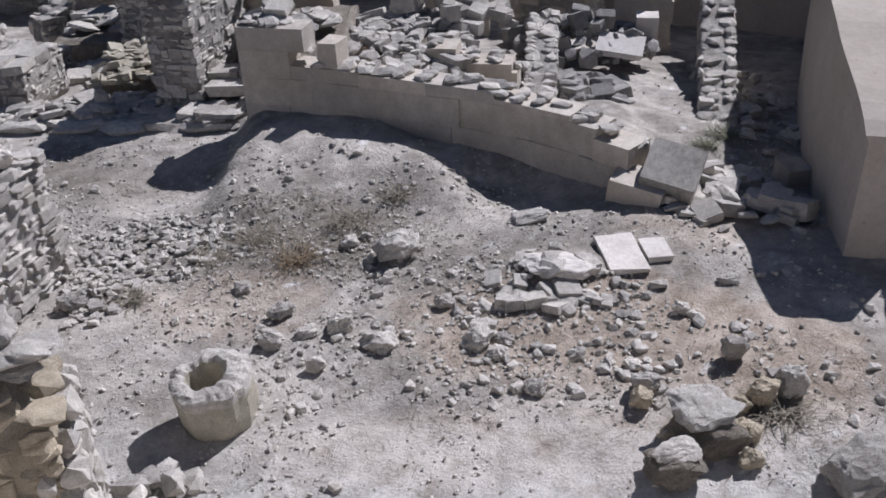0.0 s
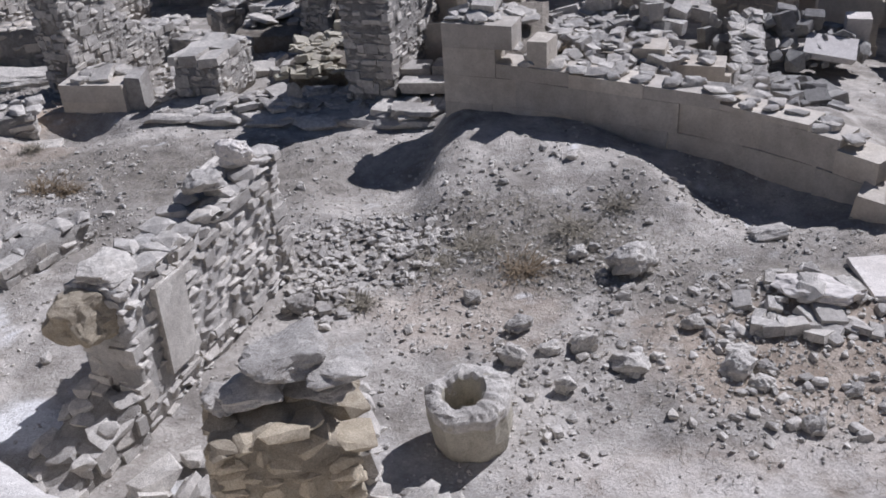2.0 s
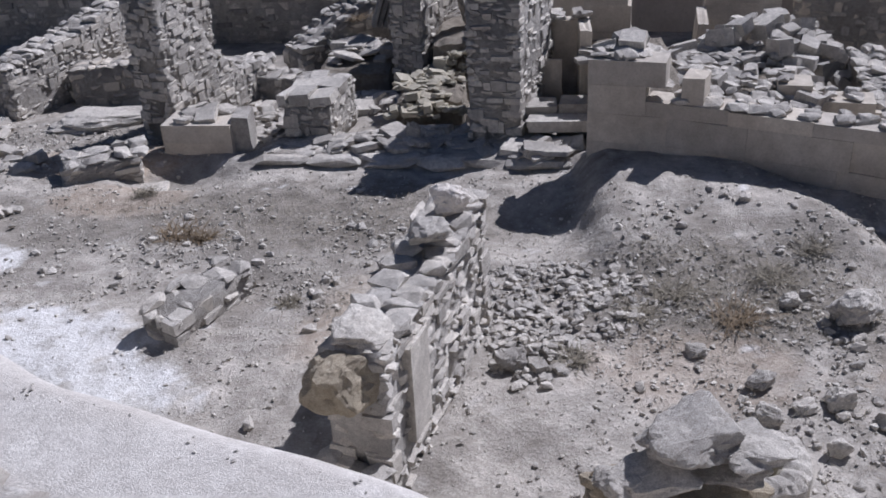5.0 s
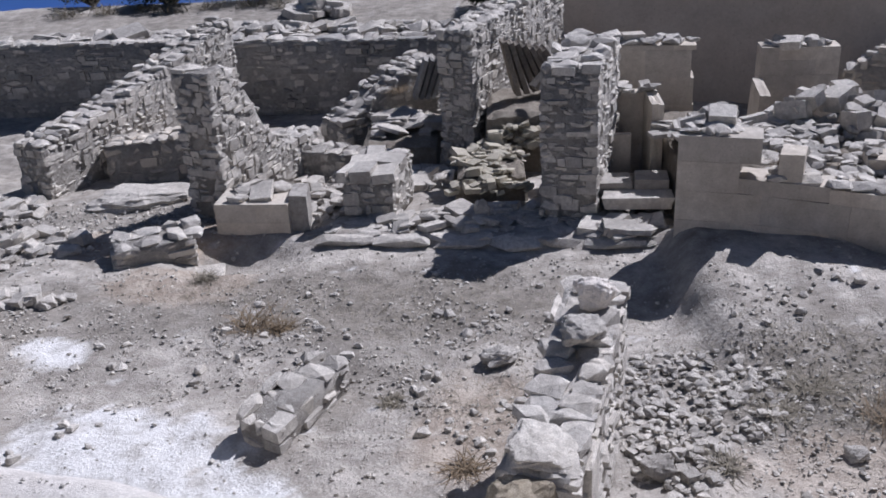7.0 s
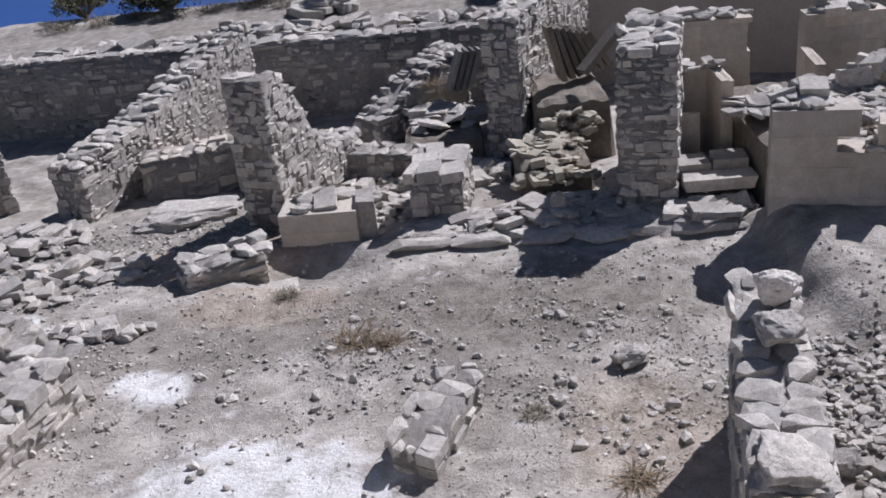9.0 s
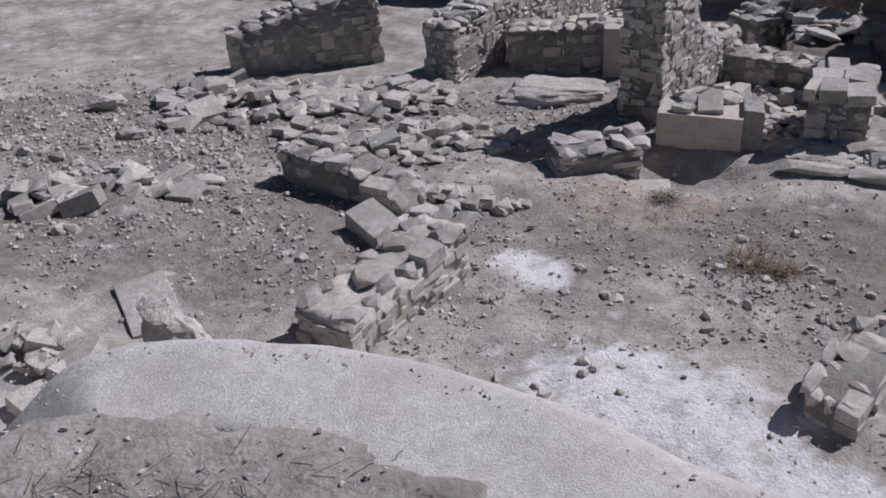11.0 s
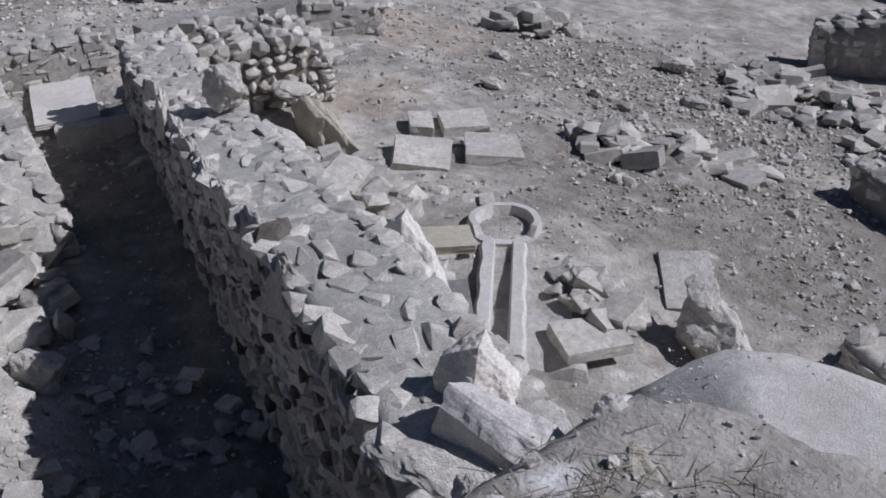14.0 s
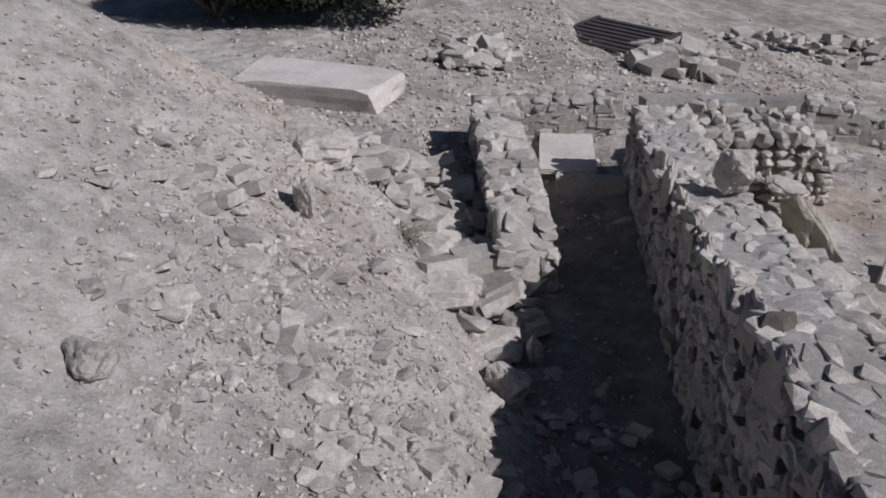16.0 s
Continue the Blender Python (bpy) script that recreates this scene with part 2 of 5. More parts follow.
def smooth(a):
    a = np.clip(a, 0, 1)
    return a * a * (3 - 2 * a)


def bump_at(x, y, cx, cy, rx, ry, turn=0.0):
    c, s = math.cos(turn), math.sin(turn)
    dx, dy = x - cx, y - cy
    u, v = (c * dx + s * dy) / rx, (-s * dx + c * dy) / ry
    return smooth(1.25 - np.sqrt(u * u + v * v))


def waves(x, y, size, seed):
    """Cheap smooth unevenness."""
    r = random.Random(seed)
    z = 0 * x
    for k in range(7):
        a, f, p = r.uniform(0, 6.28), r.uniform(0.6, 1.8) / size, r.uniform(0, 6.28)
        z = z + np.sin((x * math.cos(a) + y * math.sin(a)) * f * 6.28 + p + 1.3 * np.sin(y * f * 2.1 + x * f * 3.3 + k))
    return z / 7


def height(x, y):
    x, y = np.asarray(x, float), np.asarray(y, float)
    z = -0.03 - 0.065 * np.clip(y - 6.5, 0, 5.5) - 0.09 * np.clip(y - 12, 0, 5.0)
    z = z + 0.05 * np.clip(y - 6.5, 0, 3.4) * smooth((x + 2.3) / 0.5) * smooth((2.4 - x) / 0.5) * smooth((10.4 - y) / 0.5)
    z = z + 0.05 * bump_at(x, y, -0.55, 9.0, 1.2, 0.7, -0.4)
    z = z - 0.12 * np.clip(x - 2, 0, 2) * smooth((y - 6) / 2)
    z = z + 0.3 * smooth((-8.0 - x) / 4) * smooth((11 - y) / 4)
    z = z + 0.1 * smooth((-7.5 - x) / 2) * smooth((6.6 - y) / 1.8)
    z = z + 0.14 * smooth((x + 2.25) / 0.25) * smooth((0.25 - x + 0.5 * (8.3 - y)) / 0.5) * smooth((y - 7.2) / 0.9) * smooth((10.2 - y) / 0.5)  # low earth heap by the plaster wall
    z = z - 0.16 * bump_at(x, y, -2.7, 8.5, 0.6, 0.8)
    z = z - 0.15 * bump_at(x, y, 0.75, 7.85, 0.75, 0.6, -0.5)
    z = z + 0.10 * bump_at(x, y, 0.9, 6.3, 0.5, 0.35)
    z = z + 0.11 * smooth((y - 9.98 + 0.13 * (x + 3.6)) / 0.2) * smooth((x + 5.9) / 0.4) * smooth((-1.9 - x) / 0.3) * smooth((11.3 - y) / 0.5)
    z = z - 0.22 * bump_at(x, y, -6.5, 10.1, 0.75, 0.5)
    z = z + 0.1 * bump_at(x, y, -11.0, 5.7, 0.9, 0.7, -0.7)
    # high ground behind the long retaining wall and the plastered wall
    back = smooth((y - 17.55) / 0.25) * smooth((-3.0 - x) / 0.4)
    z = z * (1 - back) + back * (0.38 + 0.02 * np.clip(y - 18, 0, 4))
    east = smooth((x + 3.2) / 0.4) * smooth((y - (17.3 - 0.28 * np.clip(x + 0.5, 0, 9))) / 0.3)
    z = z * (1 - east) + east * (1.2 + 0.05 * np.clip(y - 17, 0, 12))
    right = smooth((x - (3.75 + 0.33 * (y - 6.4))) / 0.3) * smooth((y - 5.7) / 0.6) * smooth((18 - y) / 1)
    z = z * (1 - right) + right * 1.25
    far = np.clip(y - 22, 0, 400) * smooth((-1.5 - x) / 3)
    z = z - 0.22 * np.minimum(far, 120)
    # ditch and gravel bank on the far side of the long western wall
    side = y - (2.75 - 0.27 * (x + 8.5))
    west = smooth((-7.9 - x) / 1.5) * smooth(-side / 0.25)
    crest = 0.3 + 0.2 * smooth((0.35 - y + 2.2) / 0.8) + np.minimum((0.4 + 0.05 * np.clip(-11 - x, 0, 4)) * np.clip(2.5 - y, 0, 9), 2.0 + 0.1 * np.clip(-y, 0, 6))
    fade = smooth((x + 17.0) / 1.8)
    z = z * (1 - west) + west * (crest * fade + (1 - fade) * (0.34 + 0.02 * np.clip(-x - 16, 0, 20)))
    # the terrace that is walked on
    top = smooth((np.interp(x, EDGE_X, EDGE_Y) - 0.12 - y) / 0.3) * smooth((x + 8.62) / 0.5)
    z = z * (1 - top) + top * (2.192 + 0.06 * smooth((2.5 - y) / 3))
    return z + 0.035 * waves(x, y, 1.7, 1) + 0.02 * waves(x, y, 0.55, 2) + 0.012 * waves(x, y, 0.24, 3)


def gz(x, y):
    return float(height(x, y))


def axis(lo, hi, step, out):
    fine = np.arange(lo, hi + step / 2, step)
    grow = np.cumsum(np.geomspace(step * 2, out * 0.35, 16))
    return np.concatenate((lo - grow[::-1], fine, hi + grow))


def make_ground():
    xs, ys = axis(-21, 7, 0.075, 900), axis(-2, 19, 0.075, 900)
    X, Y = np.meshgrid(xs, ys)
    Z = height(X, Y)
    nx, ny = len(xs), len(ys)
    k = np.arange(nx * ny).reshape(ny, nx)
    quads = np.stack((k[:-1, :-1], k[:-1, 1:], k[1:, 1:], k[1:, :-1]), -1).reshape(-1, 4)
    me = bpy.data.meshes.new("ground")
    me.from_pydata(np.stack((X, Y, Z), -1).reshape(-1, 3), [], quads)
    me.polygons.foreach_set("use_smooth", np.ones(len(quads), dtype=bool))
    ragged = 0.5 * waves(X, Y, 0.5, 11) + 0.3 * waves(X, Y, 0.17, 12)
    chalk = np.zeros_like(X)
    for cx, cy, rx, ry, a in ((-6.45, 6.4, 1.1, 0.7, -0.3), (-5.6, 5.9, 0.7, 0.4, -0.5), (-7.55, 7.9, 0.45, 0.3, -0.7), (-4.35, 4.75, 0.5, 0.35, 0.3), (-2.9, 4.2, 0.6, 0.3, 0.4), (-9.1, 9.0, 0.35, 0.8, 0.3)):
        chalk = np.maximum(chalk, smooth((bump_at(X, Y, cx, cy, rx, ry, a) + 1.1 * ragged - 0.3) / 0.28))
    chalk = np.maximum(chalk, 0.35 * smooth((4.9 - Y + ragged) / 0.8) * smooth((X + 3) / 1) * smooth((Y - 3) / 1))
    bank = smooth((-9.3 - X) / 0.8) * smooth((2.6 - Y) / 0.8)
    chalk = np.maximum(chalk, 0.2 * bank)
    scrub_shade = np.zeros_like(X)
    for cx, cy, rx, ry, a, s in ((-1.2, 6.9, 1.4, 0.9, 0.1, 0.9), (0.8, 6.0, 1.9, 1.3, -0.2, 0.7), (2.2, 4.6, 0.9, 0.8, 0, 0.85), (-4.8, 8.8, 2.6, 1.3, -0.1, 0.9), (-7.4, 8.8, 1.9, 1.1, 0.1, 0.7), (-10.4, 7.7, 2.9, 1.8, 0.2, 0.8), (-12.5, 10.0, 4.5, 2.2, 0.2, 0.75), (-5.0, 7.4, 1.2, 0.6, 0.3, 0.5), (-6.5, 11.5, 3.5, 1.0, 0, 0.5), (-8.0, 20.0, 9.0, 2.6, 0, 0.6), (3.0, 20.0, 7.0, 4.0, 0, 0.5), (-3.7, 7.0, 0.8, 0.7, 0.1, 0.4), (-12.6, 0.0, 1.5, 1.0, 0.3, 0.3), (-15.0, -0.6, 2.2, 1.0, 0.2, 0.35), (-7.3, 2.6, 0.9, 0.75, 0.5, 0.4), (-0.9, 8.0, 0.9, 0.2, -0.1, 0.5), (3.0, 9.5, 1.0, 2.2, -0.3, 0.4)):
        scrub_shade = np.maximum(scrub_shade, s * smooth((bump_at(X, Y, cx, cy, rx, ry, a) + 0.6 * ragged - 0.2) / 0.7))
    loam = np.zeros_like(X)
    for cx, cy, rx, ry, a, s in ((1.0, 5.5, 1.8, 1.0, -0.1, 0.7), (2.2, 5.0, 0.9, 1.0, 0, 0.7), (0.4, 4.3, 2.2, 0.5, 0, 0.45), (-1.6, 6.0, 1.0, 0.6, 0, 0.45), (-3.9, 6.6, 0.7, 1.0, 0, 0.5), (-7.6, 10.6, 1.3, 0.7, 0.2, 0.95), (-6.9, 9.4, 1.0, 0.7, 0, 0.5), (-7.3, 5.9, 0.9, 0.5, -0.4, 0.7), (2.3, 7.0, 1.0, 0.6, 0, 0.4), (-16.8, 8.6, 2.5, 1.2, 0.2, 0.5), (-14.2, 6.6, 0.7, 0.9, 0, 0.5), (-15.6, 0.6, 1.6, 0.9, 0.3, 0.6), (-13.2, 1.4, 1.4, 0.6, 0.1, 0.4)):
        loam = np.maximum(loam, s * smooth((bump_at(X, Y, cx, cy, rx, ry, a) + 0.8 * ragged - 0.25) / 0.5))
    # ditch strip browned and darkened in the ground colour to deepen its shade
    scrub_shade = np.maximum(scrub_shade, 0.8 * smooth((-9.0 - X) / 0.5) * smooth((X + 15.0) / 0.4) * smooth((0.75 - np.abs(Y - 2.55 + 0.27 * (X + 9.2)) + 0.2 * ragged) / 0.3))
    for name, v in (("chalk", chalk), ("scrub_shade", scrub_shade), ("loam", loam)):
        me.attributes.new(name, "FLOAT", "POINT").data.foreach_set("value", v.reshape(-1))
    me.materials.append(GROUND)
    return tagged(new("ground", me), "pale dusty ground with gravel, dry brush and a shade-darkened ditch", "ground", kind="structure")


make_ground()


def make_kerb():
    """Mud-plastered edge of the terrace, with its face down to the dig."""
    xs = np.arange(8.5, -8.36, -0.07)
    line = [Vector((x, float(np.interp(x, EDGE_X, EDGE_Y)), 0)) for x in xs]
    bm = bmesh.new()
    rows = []
    for i, p in enumerate(line):
        a, b = line[max(0, i - 2)], line[min(len(line) - 1, i + 2)]
        d = (b - a).normalized()
        n = Vector((d.y, -d.x, 0))                                      # outwards, to the dig
        w = 0.5 + 0.02 * math.sin(i * 0.21) + 0.012 * noise.noise(Vector((p.x * 5, p.y * 5, 9)))
        drop = 0.2 * float(smooth((-8.08 - p.x) / 0.25))
        row = []
        for off, z in ((-w - 0.02, 2.02), (-w - 0.005, 2.14), (-w + 0.015, 2.18), *((-w * (1 - k / 9), 2.186 - 0.03 * (k / 9) ** 2) for k in range(1, 9)), (-0.015, 2.145), (0.02, 2.12), (0.05, 2.05), (0.1, 1.8), (0.18, 1.2), (0.3, -0.4)):
            q = p + n * (off + 0.02 * noise.noise(Vector((p.x * 3, p.y * 3, z * 4))))
            row.append(bm.verts.new((q.x, q.y, z - drop + 0.012 * noise.noise(Vector((q.x * 3, q.y * 3, 0))) + 0.006 * noise.noise(Vector((q.x * 11, q.y * 11, 4))))))
        rows.append(row)
    for r0, r1 in zip(rows, rows[1:]):
        for k in range(len(r0) - 1):
            bm.faces.new((r0[k], r0[k + 1], r1[k + 1], r1[k]))
    for end in (rows[0], rows[-1]):
        bm.faces.new(end)
    bmesh.ops.recalc_face_normals(bm, faces=bm.faces)
    ob = part("terrace_kerb", bm, KERB, None, smooth=True)
    tagged(ob, "pale mud-plastered rounded kerb along the terrace edge", "kerb", kind="structure")


make_kerb()


# ---- masonry ----
def along(profile, u):
    return float(np.interp(u, [p[0] for p in profile], [p[1] for p in profile]))


def face_stones(items, r, o, d, n, length, base, top, size, kind, mat, out=0.0, skew=6):
    """Courses of stones on one face: o start, d along, n outwards."""
    yaw = math.degrees(math.atan2(d.y, d.x))
    z, highest = base, max(top(u) for u in np.linspace(0, length, 30))
    while z < highest:
        ch = size[1] * r.uniform(0.55, 1.5)
        u = -r.uniform(0, size[0] * 0.5)
        while u < length:
            l = size[0] * r.uniform(0.3, 1.3)
            lo, hi = max(u, 0), min(u + l, length)
            mid = (lo + hi) / 2
            if hi - lo > 0.05 and z + ch * 0.55 < top(mid):
                h = min(ch, top(mid) - z + 0.02)
                depth = r.uniform(0.14, 0.2)
                p = o + d * mid + n * (out - depth / 2 + r.uniform(-0.01, 0.016))
                items.append((shape(kind if kind == "round" or r.random() < 0.2 else r.choice(("rock", "rock", "slab")), r, mat), placed(p.x, p.y, z + ch / 2 + r.uniform(-0.018, 0.018), (hi - lo) * r.uniform(0.92, 1.1), depth, h * r.uniform(0.75, 1.4), yaw + r.uniform(-skew, skew), r.uniform(-skew, skew), r.uniform(-skew, skew) * 0.8)))
            u += l
        z += ch * 0.97


def rubble_wall(label, p0, p1, thick, base, profile, faces="lrse", size=(0.23, 0.105), seed=1, mat=LIMESTONE, kind="block", limit=170, caps=True, name="rubble_wall", core=MORTAR, cap=(0.24, 0.08), plaster="", rocky=7, inset=0.022, bed=-0.02, tops=("slab", "rock", "rock"), lump=1.0, skew=6, far_side=None):
    """A ruined dry wall. profile: (share of the length, height of the top). Faces: l, r, s (start), e (end)."""
    r = random.Random(seed)
    a, b = Vector((*p0, 0)), Vector((*p1, 0))
    length = (b - a).length
    d = (b - a) / length
    n = Vector((-d.y, d.x, 0))
    top = lambda u: along(profile, u / length)
    holder = tagged(new(name), label, "wall")
    holder.location = (a.x, a.y, base)
    shift = Matrix.Translation((-a.x, -a.y, -base))
    bm = bmesh.new()
    rows = []
    steps = max(4, int(length / 0.07))
    for i in range(steps + 1):
        u = 0.03 + (length - 0.06) * i / steps
        p, h, row = a + d * u, max(top(u) + bed, base + 0.05), []
        ring = [(1, base - 0.1), (1, base * 0.7 + h * 0.3), (1, base * 0.35 + h * 0.65), (1, h), *((k / 5, h) for k in range(4, -5, -1)), (-1, h), (-1, base * 0.35 + h * 0.65), (-1, base * 0.7 + h * 0.3), (-1, base - 0.1)]
        for share, z in ring:
            side = "l" if share > 0 else "r"
            t = thick / 2 - inset + (0.025 if side in plaster else 0)
            q = p + n * share * t
            e = Vector((q.x * 5, q.y * 5, z * 5 + seed))
            q = q + n * share * (0.03 * noise.noise(e) + (0.03 * (lump - 1) * noise.noise(e * 0.6) if z < h else 0))
            row.append(bm.verts.new((q.x, q.y, z + (lump * (0.018 * noise.noise(e * 1.7) + 0.02 * noise.noise(e * 0.9) + 0.008 * noise.noise(e * 4)) if z == h else 0))))
        rows.append(row)
    for r0, r1 in zip(rows, rows[1:]):
        for k in range(len(r0)):
            bm.faces.new((r0[k], r0[(k + 1) % len(r0)], r1[(k + 1) % len(r0)], r1[k]))
    bm.faces.new(rows[0][::-1])
    bm.faces.new(rows[-1])
    bmesh.ops.recalc_face_normals(bm, faces=bm.faces)
    bm.transform(shift)
    part("core", bm, core, holder, "earth and rubble core", True)
    items = []
    if "s" in faces:
        face_stones(items, r, a - n * thick / 2, n, -d, thick, base, lambda u: top(0), size, kind, mat, skew=skew)
    if "e" in faces:
        face_stones(items, r, b - n * thick / 2, n, d, thick, base, lambda u: top(length), size, kind, mat, skew=skew)
    if "r" in faces:
        face_stones(items, r, a - n * thick / 2, d, -n, length, base, top, size, kind, mat, skew=skew)
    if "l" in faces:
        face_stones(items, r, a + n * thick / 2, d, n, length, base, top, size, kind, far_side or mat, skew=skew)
    if caps:
        yaw = math.degrees(math.atan2(d.y, d.x))
        u = 0.02
        while u < length - 0.05:
            step = cap[0] * r.uniform(0.55, 1.25)
            v = -thick / 2
            while v < thick / 2 - 0.04:
                w = min(cap[0] * r.uniform(0.6, 1.15), thick / 2 - v + 0.04)
                if r.random() < 0.93:
                    p = a + d * (u + step / 2) + n * (v + w / 2)
                    h = cap[1] * r.uniform(0.6, 1.5)
                    items.append((shape(r.choice(tops), r, mat), placed(p.x, p.y, top(u + step / 2) - 0.03 + h * 0.18, step * 1.05, w * 1.05, h, yaw + r.uniform(-20, 20), r.uniform(-rocky, rocky), r.uniform(-rocky, rocky))))
                v += w
            u += step
    items = [(me, shift @ m) for me, m in items]
    if len(items) > limit:
        r.shuffle(items)
    lay(items, holder, "stone", limit)
    return holder


def hero_rock(seed, sx, sy, sz, boxy=0.6, n=26, rough=0.05, mat=LIMESTONE, name="boulder"):
    """A larger rock with split faces and chipped edges."""
    r = random.Random(seed)
    bm = hull(rock_points(r, n, boxy))
    bmesh.ops.bevel(bm, geom=[e for e in bm.edges if e.calc_face_angle(0) > 0.5], offset=0.025, segments=1, affect="EDGES")
    bmesh.ops.triangulate(bm, faces=bm.faces)
    for limit in (0.3, 0.16, 0.1):
        bmesh.ops.subdivide_edges(bm, edges=[e for e in bm.edges if e.calc_length() > limit], cuts=1)
        bmesh.ops.triangulate(bm, faces=bm.faces)
    for v in bm.verts:
        off = Vector((seed * 3.1, 0, 0))
        v.co += v.co.normalized() * (rough * noise.noise(v.co * 3.5 + off) + 0.6 * rough * noise.noise(v.co * 8 + off) + 0.35 * rough * noise.noise(v.co * 19 + off))
        v.co = Vector((v.co.x * sx, v.co.y * sy, v.co.z * sz))
    return finish(name, bm, mat)


def rock(label, x, y, size, yaw=0, tilt=0, roll=0, sink=0.12, z=None, seed=0, boxy=0.6, mat=LIMESTONE, name="rock", category="rock", n=26, group=""):
    ob = new(name, hero_rock(seed + int(abs(x * 97 + y * 131)), *size, boxy, n, 0.085, mat, name))
    level = gz(x, y) if z is None else z
    ob.matrix_basis = pose(x, y, level + size[2] * (0.5 - sink), tilt, roll, yaw)
    return tagged(ob, label, category, group)


def worn_block(r, jitter, worn, chips):
    """A unit block with chipped arrises and slightly uneven faces."""
    bm = hull(block_points(r, jitter, worn))
    for limit in (0.55, 0.3):
        bmesh.ops.subdivide_edges(bm, edges=[e for e in bm.edges if e.calc_length() > limit], cuts=1)
        bmesh.ops.triangulate(bm, faces=bm.faces)
    off = Vector((r.uniform(0, 50), 0, 0))
    for v in bm.verts:
        v.co -= v.co.normalized() * chips * (0.5 + noise.noise(v.co * 3.3 + off) + 0.8 * max(0, noise.noise(v.co * 7 + off)))
    return bm


def squared(name, label, category, x, y, z, size, yaw=0, tilt=0, roll=0, mat=PLASTER, seed=0, worn=0.035, group="", jitter=0.02):
    """A cut block or slab with worn arrises, its base centre at x, y, z."""
    r = random.Random(seed + int(abs(x * 71 + y * 37)))
    bm = worn_block(r, jitter, worn, 0.02)
    for v in bm.verts:
        v.co = Vector((v.co.x * size[0], v.co.y * size[1], v.co.z * size[2]))
    ob = new(name, finish(name, bm, mat))
    ob.matrix_basis = pose(x, y, z + size[2] / 2, tilt, roll, yaw)
    return tagged(ob, label, category, group)


LIB["ashlar"] = [finish("ashlar_shape", worn_block(rng, 0.001, 0.006, 0.003), PLASTER) for _ in range(8)]


def ashlar_wall(label, line, thick, base, profile, course=0.3, length=0.62, seed=3, mat=PLASTER, caps=True, limit=300, name="plastered_wall"):
    """A wall of large squared blocks under worn plaster, along a bent line. profile: (metres along, height of the top)."""
    r = random.Random(seed)
    pts = [Vector((*p, 0)) for p in line]
    holder = tagged(new(name), label, "wall")
    holder.location = (*line[0], base)
    shift = Matrix.Translation((-line[0][0], -line[0][1], -base))
    lens = [0]
    for a, b in zip(pts, pts[1:]):
        lens.append(lens[-1] + (b - a).length)

    def at(u):
        k = min(max(int(np.searchsorted(lens, u)) - 1, 0), len(pts) - 2)
        d = (pts[k + 1] - pts[k]).normalized()
        return pts[k] + d * (u - lens[k]), d

    items, z, row = [], base, 0
    highest = max(p[1] for p in profile)
    while z < highest - 0.02:
        u = -length * (0.5 if row % 2 else 0.0) * r.uniform(0.7, 1)
        while u < lens[-1]:
            l = length * r.uniform(0.75, 1.25)
            lo, hi = max(u, 0), min(u + l, lens[-1])
            if hi - lo > 0.06:
                mid = (lo + hi) / 2
                h = min(course, along(profile, mid) - z)
                if h > 0.05:
                    p, _ = at(mid)
                    p0, _ = at(lo)
                    p1, _ = at(hi)
                    d = p1 - p0
                    items.append((shape("ashlar", r, mat), shift @ placed(p.x, p.y, z + h / 2, d.length + 0.002, thick * r.uniform(0.99, 1.01), h - 0.001, math.degrees(math.atan2(d.y, d.x)))))
            u += l
        z += course
        row += 1
    if caps:
        u = 0.05
        while u < lens[-1]:
            p, d = at(u)
            n = Vector((-d.y, d.x, 0))
            if along(profile, u) < highest - 0.1 or r.random() < 0.5:
                for v in (-0.3, -0.05, 0.2):
                    if r.random() < 0.75:
                        q = p + n * (thick * v + r.uniform(-0.03, 0.05))
                        h = r.uniform(0.05, 0.12)
                        items.append((shape("slab", r), shift @ placed(q.x, q.y, along(profile, u) + h * 0.3, r.uniform(0.1, 0.3), r.uniform(0.09, 0.2), h, r.uniform(-40, 20), r.uniform(-7, 7), r.uniform(-7, 7))))
            u += r.uniform(0.16, 0.3)
    lay(items, holder, "block", limit)
    return holder


def heap(label, cx, cy, rx, ry, rise, count, sizes, seed, z=None, kinds=("rock", "slab", "block"), limit=150, name="rubble_heap", mat=LIMESTONE, flat=0.55, yaw0=None):
    """Fallen stones lying on one another."""
    r = random.Random(seed)
    holder = tagged(new(name), label, "rubble")
    ground0 = gz(cx, cy) if z is None else z
    holder.location = (cx, cy, ground0)
    items = []
    for _ in range(count):
        a, q = r.uniform(0, 6.28), math.sqrt(r.random())
        x, y = cx + rx * q * math.cos(a), cy + ry * q * math.sin(a)
        s = r.uniform(*sizes) * r.uniform(0.7, 1.2)
        zz = (gz(x, y) if z is None else z) + rise * (1 - q * q) * r.uniform(0.5, 1.0)
        items.append((shape(r.choice(kinds), r, mat), Matrix.Translation((-cx, -cy, -ground0)) @ placed(x, y, zz + s * 0.1, s, s * r.uniform(0.6, 0.95), s * flat * r.uniform(0.6, 1.1), r.uniform(0, 360) if yaw0 is None else yaw0 + r.uniform(-15, 15), r.uniform(-18, 18), r.uniform(-18, 18))))
    items.sort(key=lambda it: -it[1].to_scale().x)
    lay(items, holder, "stone", limit)
    return holder


